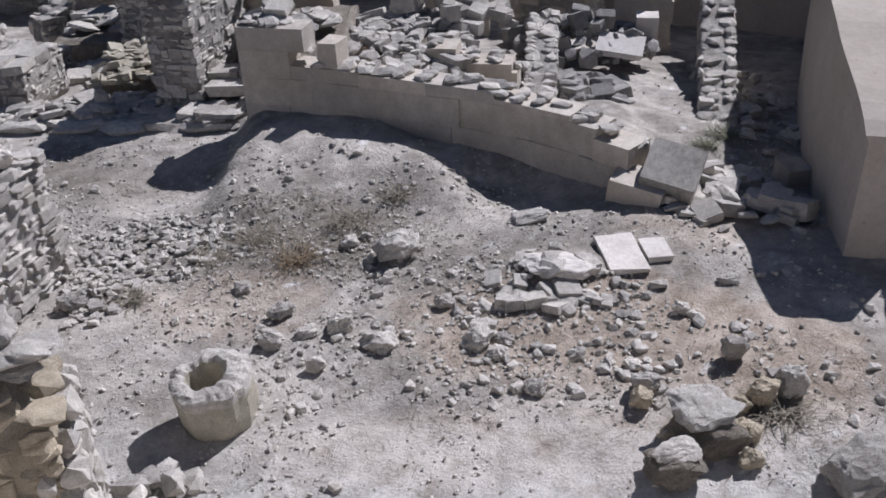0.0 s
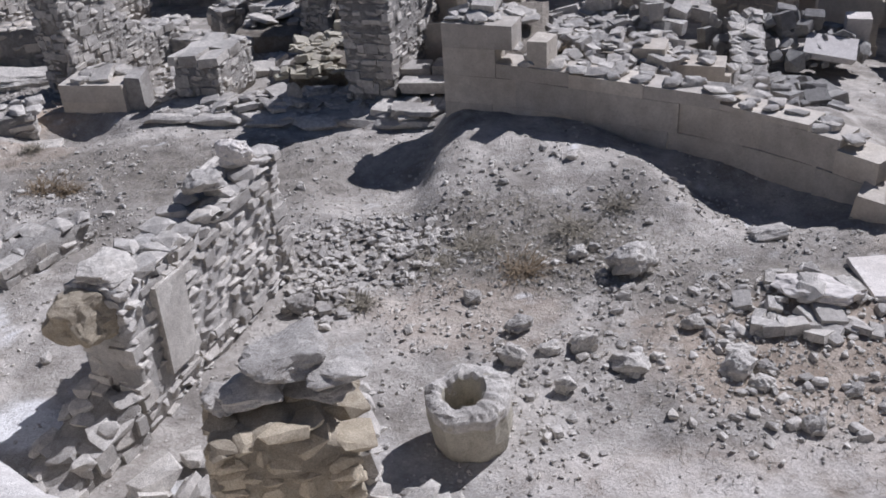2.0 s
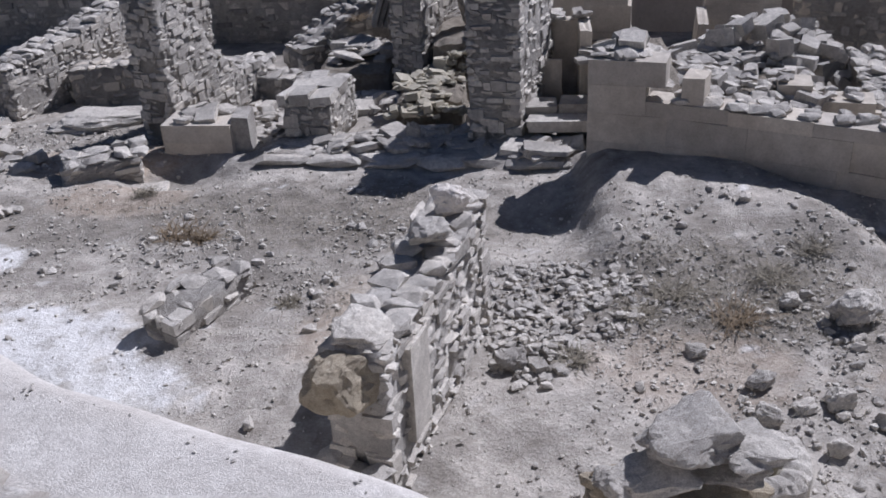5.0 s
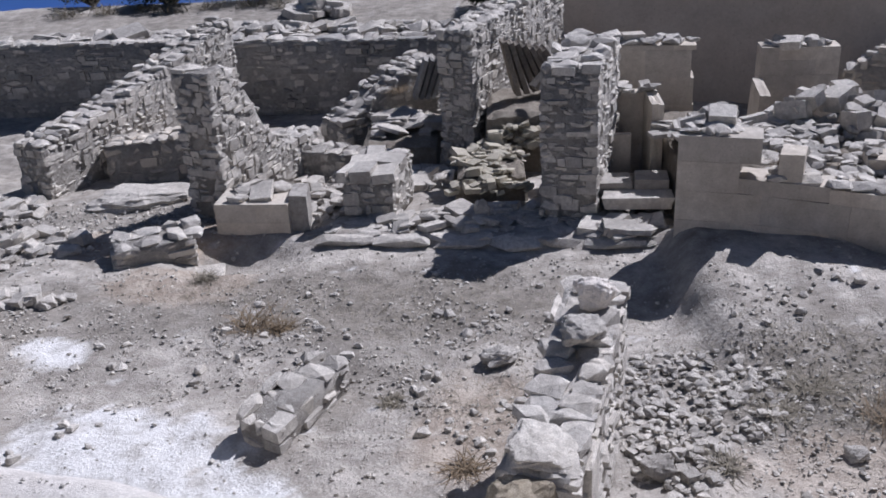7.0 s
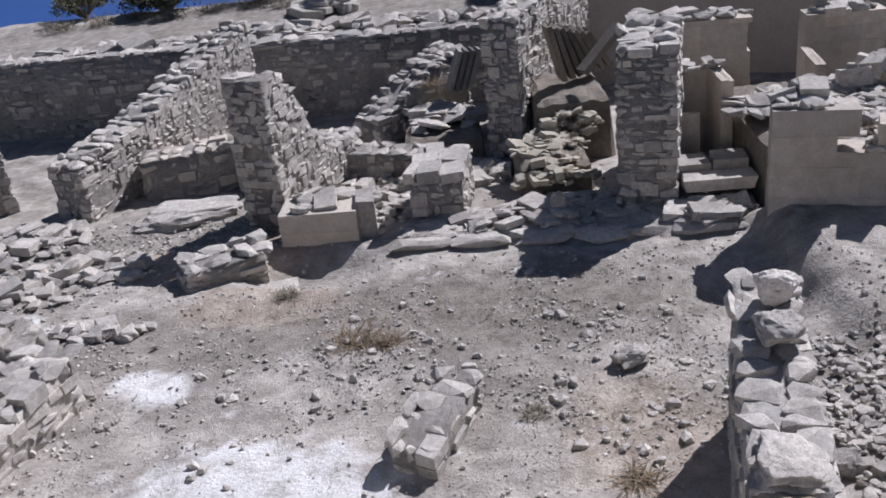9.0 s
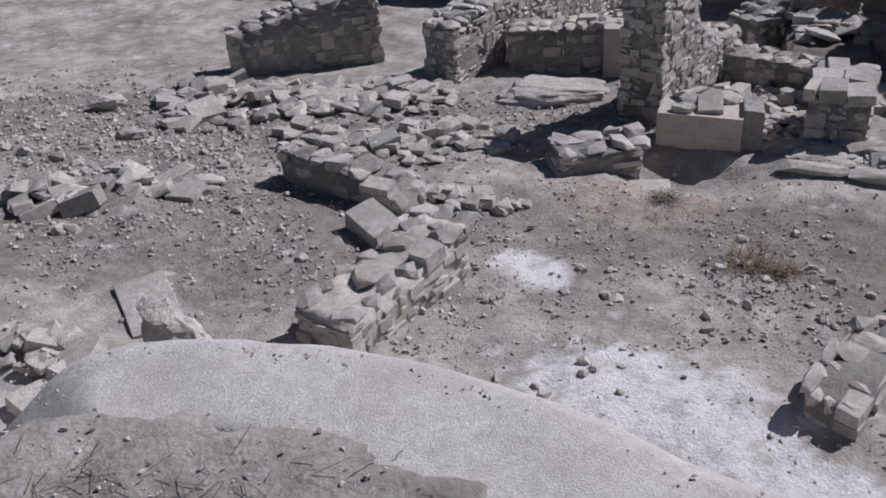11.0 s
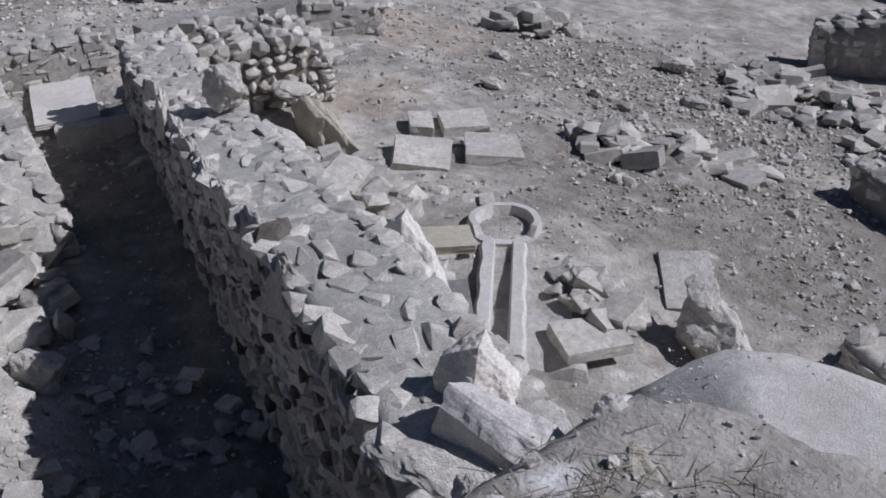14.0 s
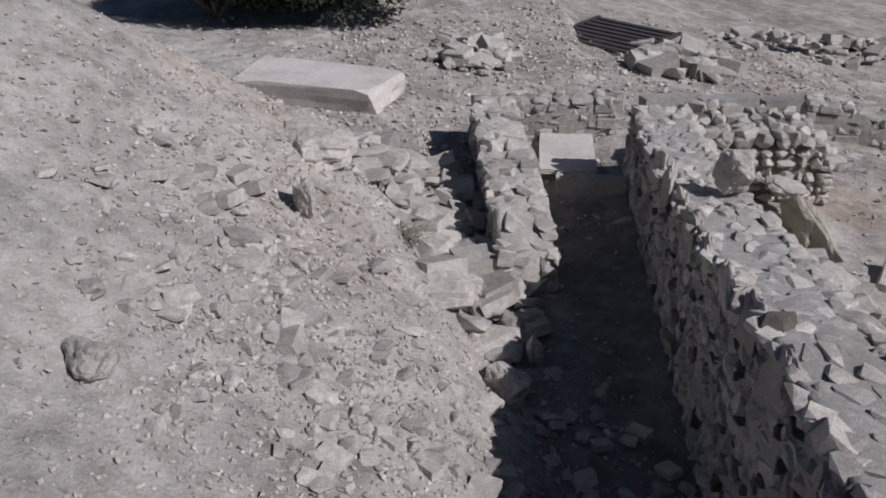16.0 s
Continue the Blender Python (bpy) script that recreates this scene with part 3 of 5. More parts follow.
def fill(name, label, x0, x1, y0, y1, base, top, seed=0, mat=EARTH, yaw=0.0):
    """A body of packed earth with an uneven top."""
    bm = bmesh.new()
    bmesh.ops.create_grid(bm, x_segments=14, y_segments=14, size=0.5)
    for v in bm.verts:
        rim = max(abs(v.co.x), abs(v.co.y)) > 0.49
        v.co = Vector((v.co.x * (x1 - x0), v.co.y * (y1 - y0), base - top - 0.1 if rim else 0.04 * noise.noise(Vector((v.co.x * 7, v.co.y * 7, seed))) - (0.05 if max(abs(v.co.x), abs(v.co.y)) > 0.4 else 0)))
    ob = part(name, bm, mat, None)
    ob.matrix_basis = pose((x0 + x1) / 2, (y0 + y1) / 2, top, 0, 0, yaw)
    return tagged(ob, label, "earth", kind="structure")


# ---- the near dig ----
# long wall beside the path
rubble_wall("freestanding pale rubble wall of split stones", (-3.67, 4.72), (-3.17, 6.62), 0.4, -0.1, ((0, 1.03), (0.5, 0.98), (0.8, 1.02), (1, 1.06)), "lre", (0.2, 0.065), 21, plaster="l", cap=(0.26, 0.07), rocky=6, inset=0.04, core=WEATHERED, skew=4, tops=("slab", "slab", "rock"))
rubble_wall("low broken foot of a rubble wall", (-3.95, 4.05), (-3.66, 4.72), 0.44, -0.1, ((0, 0.0), (0.4, 0.14), (1, 0.34)), "lrs", (0.22, 0.075), 22, cap=(0.22, 0.07))
rock("ochre weathered block overhanging the wall's broken end", -3.7, 4.72, (0.44, 0.42, 0.36), 76, 4, 0, 0, 0.66, 3, 0.85, OCHRE, "wall_block", "stone")
rock("pale flat stone capping the end of the wall", -3.62, 4.92, (0.36, 0.34, 0.11), 76, 3, 0, 0, 0.99, 4, 0.85, LIMESTONE, "capstone", "stone")
rock("white pointed stone standing on the wall top", -3.22, 6.3, (0.28, 0.2, 0.24), 20, 8, 5, 0.1, 1.05, 5, 0.5, MARBLE, "capstone", "stone")
rock("pinkish rounded stone on the wall top", -3.34, 5.92, (0.36, 0.28, 0.17), 60, 3, 5, 0.05, 1.03, 6, 0.6, LIMESTONE, "capstone", "stone")
squared("upright_slab", "tall pale slab set in the wall face", "stone", -3.37, 5.1, 0.22, (0.3, 0.06, 0.66), 76, 0, 2, LIMESTONE)

# stone pier with loose slabs on top
pier = rubble_wall("crumbling pier of ochre rubble and earth", (-2.48, 3.3), (-1.88, 3.52), 0.5, -0.1, ((0, 1.26), (0.5, 1.32), (1, 1.16)), "lrse", (0.2, 0.075), 31, OCHRE, "rock", core=OCHRE, caps=True, cap=(0.24, 0.07), inset=0.035, limit=300, name="rubble_pier")
for k, (x, y, z, s, yw) in enumerate(((-2.28, 3.42, 1.32, (0.32, 0.26, 0.09), 10), (-2.02, 3.5, 1.3, (0.36, 0.22, 0.06), -20), (-1.92, 3.56, 1.36, (0.3, 0.26, 0.05), 30), (-2.16, 3.52, 1.37, (0.38, 0.32, 0.19), 25), (-1.9, 3.44, 1.4, (0.3, 0.2, 0.08), 15), (-2.42, 3.4, 1.28, (0.2, 0.24, 0.12), 50))):
    rock("loose flat limestone slab on the pier", x, y, s, yw, 5 - k * 2, k * 2 - 4, 0, z, 40 + k, 0.75, LIMESTONE, "loose_slab", "stone", group="slabs on the pier")
rubble_wall("pale crumbling rubble packed against the pier", (-1.78, 3.24), (-1.96, 3.8), 0.2, -0.1, ((0, 0.72), (0.5, 1.02), (1, 1.08)), "rse", (0.15, 0.12), 36, LIMESTONE, "rock", cap=(0.14, 0.12), rocky=25, inset=0.05, limit=120, name="rubble_packing")
heap("pale rubble spilling beside the pier", -1.68, 3.75, 0.28, 0.45, 0.3, 40, (0.1, 0.22), 33)
heap("white crumbly stones between pier and wall", -2.9, 4.25, 0.5, 0.3, 0.12, 34, (0.1, 0.34), 34, mat=LIMESTONE)


def stone_mortar():
    """Hollowed drum: uneven many-sided body with a round bore."""
    bm = bmesh.new()
    seg = 28
    rings = []
    profile = ((0.225, 0.0), (0.24, 0.05), (0.25, 0.14), (0.255, 0.22), (0.258, 0.3), (0.25, 0.36), (0.2, 0.385), (0.14, 0.385), (0.12, 0.365), (0.112, 0.27), (0.1, 0.17), (0.05, 0.14))
    for k, (rad, z) in enumerate(profile):
        ring = []
        for i in range(seg):
            a = 6.2832 * i / seg
            outer = k < 7
            facet = 1 + (0.035 * math.cos(5 * a + 0.4) + 0.02 * math.cos(8 * a) if outer else 0)
            e = 0.02 * noise.noise(Vector((math.cos(a) * 2.2, math.sin(a) * 2.2, z * 6)))
            cx = 0.0 if outer else -0.03
            cy = 0.0 if outer else 0.02
            ring.append(bm.verts.new((cx + (rad * facet + e) * math.cos(a), cy + (rad * facet + e) * math.sin(a), z + (0.025 * noise.noise(Vector((math.cos(a) * 3, math.sin(a) * 3, 5))) if k > 2 else 0))))
        rings.append(ring)
    for r0, r1 in zip(rings, rings[1:]):
        for i in range(seg):
            bm.faces.new((r0[i], r0[(i + 1) % seg], r1[(i + 1) % seg], r1[i]))
    bm.faces.new(rings[-1])
    bm.faces.new(rings[0][::-1])
    bmesh.ops.recalc_face_normals(bm, faces=bm.faces)
    holder = tagged(new("stone_mortar"), "round pale stone mortar with a deep bored hollow", "mortar")
    holder.matrix_basis = pose(-1.47, 4.72, gz(-1.47, 4.74) - 0.02, 3, -4, 25)
    drum = part("drum", bm.copy(), OCHRE_SLAB, holder, "yellowish tool-dressed drum")
    bmesh.ops.delete(bm, geom=[f for f in bm.faces if f.calc_center_median().z < 0.27 or math.hypot(f.calc_center_median().x, f.calc_center_median().y) < 0.125], context="FACES")
    bmesh.ops.subdivide_edges(bm, edges=bm.edges[:], cuts=2, use_grid_fill=True)
    for v in bm.verts:
        away = Vector((v.co.x, v.co.y, 0)).normalized() * 0.5 + Vector((0, 0, 0.7))
        v.co += away * (0.01 + 0.016 * noise.noise(v.co * 11) + 0.012 * noise.noise(v.co * 34))
    part("rim", bm, LIMESTONE, holder, "rough grey weathered rim")


stone_mortar()

# single rocks lying about
for x, y, s, yw, b in ((-0.36, 6.6, (0.42, 0.3, 0.26), 30, 0.5), (-0.77, 5.6, (0.2, 0.16, 0.16), 10, 0.8), (-1.21, 5.81, (0.24, 0.16, 0.12), 40, 0.6), (-0.48, 5.4, (0.3, 0.2, 0.15), -10, 0.7), (-0.01, 5.9, (0.16, 0.14, 0.12), 20, 0.6), (0.21, 5.38, (0.24, 0.2, 0.16), 60, 0.8), (0.34, 5.24, (0.18, 0.14, 0.1), -30, 0.8), (0.4, 5.42, (0.17, 0.12, 0.09), 10, 0.8), (0.27, 5.6, (0.22, 0.13, 0.08), -5, 0.8),
                    (1.7, 5.62, (0.14, 0.13, 0.11), 0, 0.4), (0.55, 4.8, (0.16, 0.14, 0.12), 0, 0.4), (1.25, 4.75, (0.24, 0.2, 0.2), 15, 0.4), (2.28, 3.87, (0.5, 0.4, 0.3), 20, 0.6), (-2.84, 6.06, (0.26, 0.2, 0.17), 10, 0.5), (-0.77, 6.82, (0.18, 0.15, 0.1), 0, 0.6), (-1.56, 6.19, (0.16, 0.14, 0.08), 0, 0.6),
                    (1.62, 6.0, (0.16, 0.1, 0.06), 0, 0.7), (2.15, 6.0, (0.18, 0.12, 0.07), 0, 0.7), (1.92, 5.06, (0.2, 0.16, 0.22), 0, 0.6), (2.17, 4.68, (0.22, 0.2, 0.24), 0, 0.6), (-0.9, 5.17, (0.16, 0.12, 0.12), 0, 0.5), (-1.25, 5.46, (0.2, 0.18, 0.14), 0, 0.5), (0.88, 5.17, (0.14, 0.12, 0.08), 0, 0.6), (0.78, 7.12, (0.38, 0.16, 0.1), 5, 0.8), (-3.82, 7.55, (0.36, 0.24, 0.16), 10, 0.6), (-1.0, 5.55, (0.18, 0.12, 0.09), 15, 0.6)):
    rock("pale angular limestone lying on the ground", x, y, s, yw, 4, -5, 0.14, None, 60, b, LIMESTONE, "loose_rock", "rock", group="loose rocks on the ground")
for x, y, s, yw, cap_size in ((1.52, 4.28, (0.5, 0.44, 0.3), 10, (0.42, 0.36, 0.13)), (1.26, 3.98, (0.36, 0.26, 0.2), 0, (0.32, 0.2, 0.1))):
    rock("mass of dark brown soil and pebbles under a slab", x, y, s, yw, 0, 0, 0.14, None, 12, 0.7, EARTH, "soil_clod", "soil")
    rock("pale flat stone resting on a mass of soil", x, y + 0.03, cap_size, yw + 4, 3, -4, 0, gz(x, y) + s[2] * 0.6, 62, 0.8, LIMESTONE, "loose_slab", "stone")
for x, y, s in ((1.78, 4.3, 0.2), (1.72, 4.05, 0.16), (1.8, 4.55, 0.17), (1.3, 4.3, 0.14), (1.98, 4.62, 0.24), (1.2, 4.62, 0.18)):
    rock("brown soil-stained rock beside the soil mass", x, y, (s, s * 0.85, s * 0.9), 100 * x, 6, -8, 0.15, None, 63, 0.5, OCHRE, "loose_rock", "rock", group="loose rocks on the ground")
squared("squared_block", "pale block lying under the tilted block", "stone", 1.78, 7.5, gz(1.72, 7.5) - 0.02, (0.5, 0.4, 0.22), -28, 2, 8, PLASTER, 1)
squared("squared_block", "large cut grey block lying tilted on another", "stone", 2.06, 7.5, gz(2.0, 7.5) + 0.14, (0.5, 0.5, 0.2), -24, 24, 10, LIMESTONE, 2)
squared("marble_slab", "broken white marble slab lying on the ground", "slab", 1.42, 6.45, gz(1.42, 6.45) + 0.0, (0.33, 0.62, 0.05), 4, 0, 0, MARBLE, 3, 0.05, jitter=0.06)
squared("marble_slab", "white marble slab fragment lying on the ground", "slab", 1.7, 6.48, gz(1.7, 6.48) - 0.005, (0.22, 0.34, 0.05), 4, 0, 0, MARBLE, 4, 0.05, jitter=0.06)
squared("stone_post", "upright squared stone post beside the plaster wall", "post", 3.4, 8.15, -0.85, (0.26, 0.3, 0.75), 8, 0, 2, PLASTER, 5)
heap("collapsed stones at the foot of the post", 2.7, 7.3, 0.75, 0.55, 0.12, 46, (0.14, 0.34), 71, flat=0.45)
heap("slabs of a broken low wall", 2.55, 8.0, 0.5, 0.25, 0.15, 26, (0.16, 0.36), 72, kinds=("block", "slab"), flat=0.4, yaw0=0)
heap("pale stones in a fallen row", 0.75, 5.82, 0.5, 0.12, 0.03, 22, (0.1, 0.2), 73, kinds=("block", "slab"))
heap("weathered stones round a flat rock", 0.72, 6.2, 0.45, 0.3, 0.05, 24, (0.1, 0.26), 74)
rock("flat pale bedrock showing through the soil", 0.88, 6.18, (0.62, 0.36, 0.14), -15, 0, 0, 0.4, None, 8, 0.6, MARBLE, "bedrock", "rock")
heap("small tumbled stones at the wall's end", -2.45, 7.0, 0.85, 0.65, 0.04, 420, (0.035, 0.1), 75, kinds=("rock", "rock", "slab"))
heap("small stones along the wall foot", -2.7, 6.3, 0.3, 0.6, 0.03, 110, (0.03, 0.11), 76)

# low stub of wall on the open ground
rubble_wall("low stub of a rubble wall with flat top stones", (-5.45, 6.4), (-5.08, 7.3), 0.36, -0.15, ((0, 0.14), (0.3, 0.2), (1, 0.16)), "lrse", (0.2, 0.09), 81, cap=(0.32, 0.08))
rubble_wall("low stub of a rubble wall half buried", (-8.68, 6.4), (-8.24, 7.8), 0.52, -0.1, ((0, 0.28), (0.5, 0.28), (1, 0.34)), "lrse", (0.22, 0.1), 82, cap=(0.26, 0.1), core=LIMESTONE, bed=-0.004, lump=2.0, rocky=12)
rubble_wall("low rubble wall with a plastered face", (-10.15, 9.1), (-8.8, 8.72), 0.42, -0.35, ((0, 0.24), (0.5, 0.2), (0.8, 0.1), (1, -0.05)), "lrse", (0.3, 0.12), 83, cap=(0.26, 0.09), plaster="l", inset=0.01)
squared("loose_block", "grey block lying at a slant on the ground", "stone", -8.96, 8.14, gz(-8.96, 8.14) - 0.02, (0.5, 0.32, 0.2), -35, 5, 8, LIMESTONE, 6, 0.05, jitter=0.06)
heap("fallen slabs beside the low wall", -9.7, 9.95, 1.1, 0.35, 0.06, 30, (0.12, 0.34), 84, flat=0.35)
heap("fallen stones past the low wall", -11.2, 10.5, 1.4, 0.8, 0.05, 40, (0.12, 0.36), 85, flat=0.35)
heap("stones of a broken row", -8.35, 9.0, 0.5, 0.15, 0.05, 22, (0.1, 0.28), 86)
squared("half_buried_slab", "flat squared slab half buried at a corner", "slab", -6.9, 9.95, gz(-6.9, 9.95) - 0.05, (0.5, 0.4, 0.06), 12, 0, 0, LIMESTONE, 7)

# ---- plastered wall across the dig ----
LINE = ((-2.03, 9.88), (-1.3, 9.68), (-0.3, 9.2), (0.6, 8.78), (1.25, 8.3), (1.8, 7.72))
ashlar_wall("long beige plastered block wall, broken along its top", LINE, 0.34, -0.45, ((0, 1.0), (0.62, 1.0), (0.63, 0.72), (0.85, 0.72), (0.86, 0.6), (2.6, 0.58), (3.4, 0.5), (4.1, 0.42), (4.75, 0.22)), 0.3, 0.8, 91)
squared("jamb_stone", "upright beige jamb stone set in the wall", "stone", -1.05, 9.56, 0.3, (0.22, 0.3, 0.58), -22, 0, 0, PLASTER, 8)
heap("flat stones piled on the high wall end", -1.7, 9.95, 0.28, 0.22, 0.12, 16, (0.14, 0.34), 92, z=0.98, flat=0.3)

# ---- rooms behind ----
fill("packed_earth", "rubble and earth filling a ruined room", -1.7, 0.5, 9.7, 12.4, -0.6, 0.32, 3)
heap("tumbled pale stones filling a ruined room", -0.55, 10.9, 1.05, 1.35, 0.1, 300, (0.09, 0.26), 101, z=0.32, kinds=("rock", "slab", "block", "rock"), flat=0.6)
heap("larger blocks heaped in the ruined room", 0.25, 12.0, 0.8, 0.8, 0.42, 90, (0.16, 0.32), 102, z=0.3, kinds=("block", "rock"), flat=0.65)
ashlar_wall("short beige block wall stepping down", ((-0.05, 10.42), (0.95, 10.2)), 0.36, 0.0, ((0, 0.5), (0.4, 0.5), (0.41, 0.36), (0.7, 0.36), (1.1, 0.2)), 0.17, 0.34, 93, caps=True, name="block_wall")
# this heap and the next take a darker stone in place of shade
heap("stones tumbling into the sunken room", 1.6, 10.6, 0.75, 1.0, 0.25, 140, (0.14, 0.34), 103, z=-0.45, flat=0.7, mat=SLATE_AND_SHADE)
heap("heap of fallen stones darkened for shade", 1.9, 12.2, 1.1, 0.7, 0.5, 130, (0.14, 0.32), 104, z=-0.3, flat=0.8, kinds=("rock", "block", "rock"), mat=SLATE_AND_SHADE)
squared("white_slab", "large white slab leaning on the stone heap", "slab", 2.4, 11.75, -0.12, (0.62, 0.5, 0.08), -15, 14, 6, MARBLE, 9, 0.05, jitter=0.06)
squared("squared_block", "pale squared block on the stone heap", "stone", 2.85, 12.3, -0.15, (0.3, 0.3, 0.3), -10, 0, 0, MARBLE, 10)
rubble_wall("rough stone wall of a side passage", (2.95, 8.9), (3.9, 12.8), 0.45, -0.75, ((0, -0.45), (0.3, -0.35), (1, 0.35)), "lrs", (0.26, 0.13), 105, limit=200)
heap("stones scattered along the passage", 3.8, 10.4, 0.55, 2.0, 0.06, 70, (0.1, 0.26), 106)
rubble_wall("rough stone wall of the sunken room", (1.1, 9.6), (1.5, 12.4), 0.4, -0.7, ((0, -0.05), (0.5, 0.1), (1, 0.2)), "lrse", (0.26, 0.13), 107, limit=150)
ashlar_wall("beige plastered doorway wall", ((2.6, 13.3), (3.4, 13.15)), 0.35, -0.8, ((0, 1.0), (1, 1.0)), 0.3, 0.5, 108, caps=False)

# low paved platform in front of the pillars
platform = tagged(new("stone_platform"), "low platform of flat irregular paving slabs", "platform")
platform.location = (-4, 10, 0)
pr = random.Random(111)
pieces = []
for row in range(7):
    x = -5.75 + 0.08 * row
    while x < -2.1:
        l = pr.uniform(0.12, 0.5) if row else pr.uniform(0.3, 0.75)
        y = 10.02 - 0.13 * (x + 3.6) + row * 0.13 + pr.uniform(-0.05, 0.05)
        h = pr.uniform(0.05, 0.09) if row else 0.12
        pieces.append((shape(pr.choice(("slab", "slab", "rock")), pr), Matrix.Translation((4, -10, 0)) @ placed(x + l / 2, y, gz(x + l / 2, y + 0.2) - 0.03 + 0.012 * row, l * 1.1, pr.uniform(0.16, 0.34), h, -7 + pr.uniform(-25, 25) * (row > 0), pr.uniform(-4, 4), pr.uniform(-4, 4))))
        x += l * 0.95
lay(pieces, platform, "paving_slab")
heap("broken flat stones on the platform", -4.3, 10.6, 0.85, 0.3, 0.08, 60, (0.1, 0.3), 112, flat=0.35)
heap("broken flat stones before the doorway", -2.45, 10.2, 0.4, 0.3, 0.05, 28, (0.14, 0.36), 113, flat=0.3)
rock("upright pointed stone among the platform slabs", -3.95, 10.6, (0.2, 0.1, 0.32), 10, 0, 6, 0.1, None, 9, 0.5)

# tall pillars and cross walls
rubble_wall("tall narrow rubble wall end like a pillar", (-3.03, 10.56), (-2.62, 12.0), 0.62, -0.3, ((0, 1.46), (0.6, 1.48), (1, 1.5)), "lrs", (0.2, 0.07), 121, cap=(0.3, 0.1))
rubble_wall("tall rubble wall with a bright stony side", (-4.28, 13.3), (-2.8, 16.9), 0.5, -0.5, ((0, 1.3), (0.5, 1.35), (1, 1.4)), "lrs", (0.17, 0.08), 122, limit=250)
rubble_wall("tall rubble wall end sloping down behind", (-7.15, 11.32), (-6.4, 13.6), 0.5, -0.6, ((0, 1.4), (0.14, 1.4), (0.3, 1.05), (0.45, 0.45), (0.65, 0.1), (1, 0.0)), "lrs", (0.17, 0.075), 123)
rubble_wall("long rubble wall rising towards the back", (-9.72, 12.4), (-8.2, 16.6), 0.5, -0.8, ((0, 0.3), (0.3, 0.4), (1, 1.0)), "lrs", (0.17, 0.08), 124)
rubble_wall("low cross wall with a block at its end", (-9.05, 13.25), (-7.55, 13.4), 0.5, -0.8, ((0, 0.05), (1, 0.12)), "lrse", (0.3, 0.13), 125, mat=PLASTER)
squared("end_block", "beige squared block closing a low wall", "stone", -7.62, 13.2, -0.5, (0.35, 0.5, 0.66), 5, 0, 0, PLASTER, 11)
rock("broad flat boulder on the room floor", -8.25, 12.05, (1.45, 0.7, 0.26), 8, 0, 0, 0.25, None, 12, 0.7, LIMESTONE, "flat_boulder", "rock", 34)
rubble_wall("low stub of stacked slabs", (-7.82, 9.98), (-7.05, 10.36), 0.5, -0.4, ((0, -0.06), (1, -0.04)), "lrse", (0.26, 0.08), 126, cap=(0.32, 0.09))
ashlar_wall("beige block bench with stones on top", ((-6.88, 10.98), (-6.05, 10.92)), 0.5, -0.6, ((0, 0.06), (1, 0.06)), 0.22, 0.4, 127, LIMESTONE, name="block_bench")
squared("upright_block", "upright beige block at the bench end", "stone", -5.98, 10.95, -0.45, (0.2, 0.4, 0.58), 4, 0, 0, LIMESTONE, 12, 0.06, jitter=0.04)
rubble_wall("stump of a rubble pier with flat stones", (-5.2, 10.85), (-5.05, 11.9), 0.58, -0.3, ((0, 0.26), (1, 0.24)), "lrse", (0.2, 0.09), 128, cap=(0.34, 0.1), tops=("slab", "block"))
rubble_wall("low rubble wall between two rooms", (-6.5, 13.3), (-5.2, 12.9), 0.45, -0.7, ((0, -0.1), (1, -0.15)), "lrse", (0.22, 0.1), 129)
rubble_wall("broken rubble wall in steps", (-6.2, 14.6), (-4.8, 15.9), 0.6, -0.9, ((0, -0.25), (0.4, 0.1), (0.7, 0.35), (1, 0.45)), "lrse", (0.28, 0.12), 130, limit=200)
fill("packed_earth", "earth ledge inside a small room", -4.3, -3.38, 11.5, 12.7, -0.5, 0.0, 5, EARTH)
heap("stones lying on the earth ledge", -3.85, 12.1, 0.45, 0.55, 0.04, 80, (0.07, 0.2), 131, z=0.0, flat=0.4, mat=OCHRE_SLAB)
fill("packed_earth", "raised ledge under leaning slabs", -3.95, -2.9, 12.85, 14.4, -0.5, 0.3, 6, EARTH)
fill("packed_earth", "stony earth step between rooms", -5.7, -4.5, 13.4, 15.2, -0.8, -0.25, 7, EARTH)
heap("flat stones on the earth step", -5.1, 14.4, 0.5, 0.7, 0.1, 44, (0.16, 0.42), 132, z=-0.25, flat=0.3)
for k in range(7):
    squared("leaning_slab", "grey slab leaning against the rubble wall", "slab", -3.55 + 0.1 * k, 13.6 + 0.06 * k, 0.36, (0.07, 0.28, 0.78 - 0.03 * k), 10, 0, -14 - 3 * k, GREY_WOOD, 20 + k, group="leaning slabs")
squared("leaning_slab", "long slab propped at a slant", "slab", -3.0, 13.35, 0.42, (0.08, 0.2, 0.75), 20, 0, 48, GREY_WOOD, 30, group="leaning slabs")
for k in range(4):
    squared("leaning_slab", "dark slab leaning in a shaded corner", "slab", -4.85 + 0.09 * k, 14.9, 0.0, (0.06, 0.25, 0.62), 10, 0, 20, SLATE_AND_SHADE, 40 + k, group="leaning slabs")

# plastered niche and steps
niche = tagged(new("plastered_niche"), "beige plastered niche with a rough top", "niche")
for piece in (squared("back_panel", "", "", -2.33, 12.0, -0.2, (0.72, 0.12, 1.02), 0, 0, 0, PLASTER, 50), squared("side_panel", "", "", -1.98, 11.66, -0.2, (0.14, 0.6, 1.04), 0, 0, 0, PLASTER, 51)):
    piece.parent = niche
squared("standing_slab", "standing beige slab inside the niche", "slab", -2.42, 11.5, -0.1, (0.36, 0.08, 0.56), 0, -4, 0, PLASTER, 52)
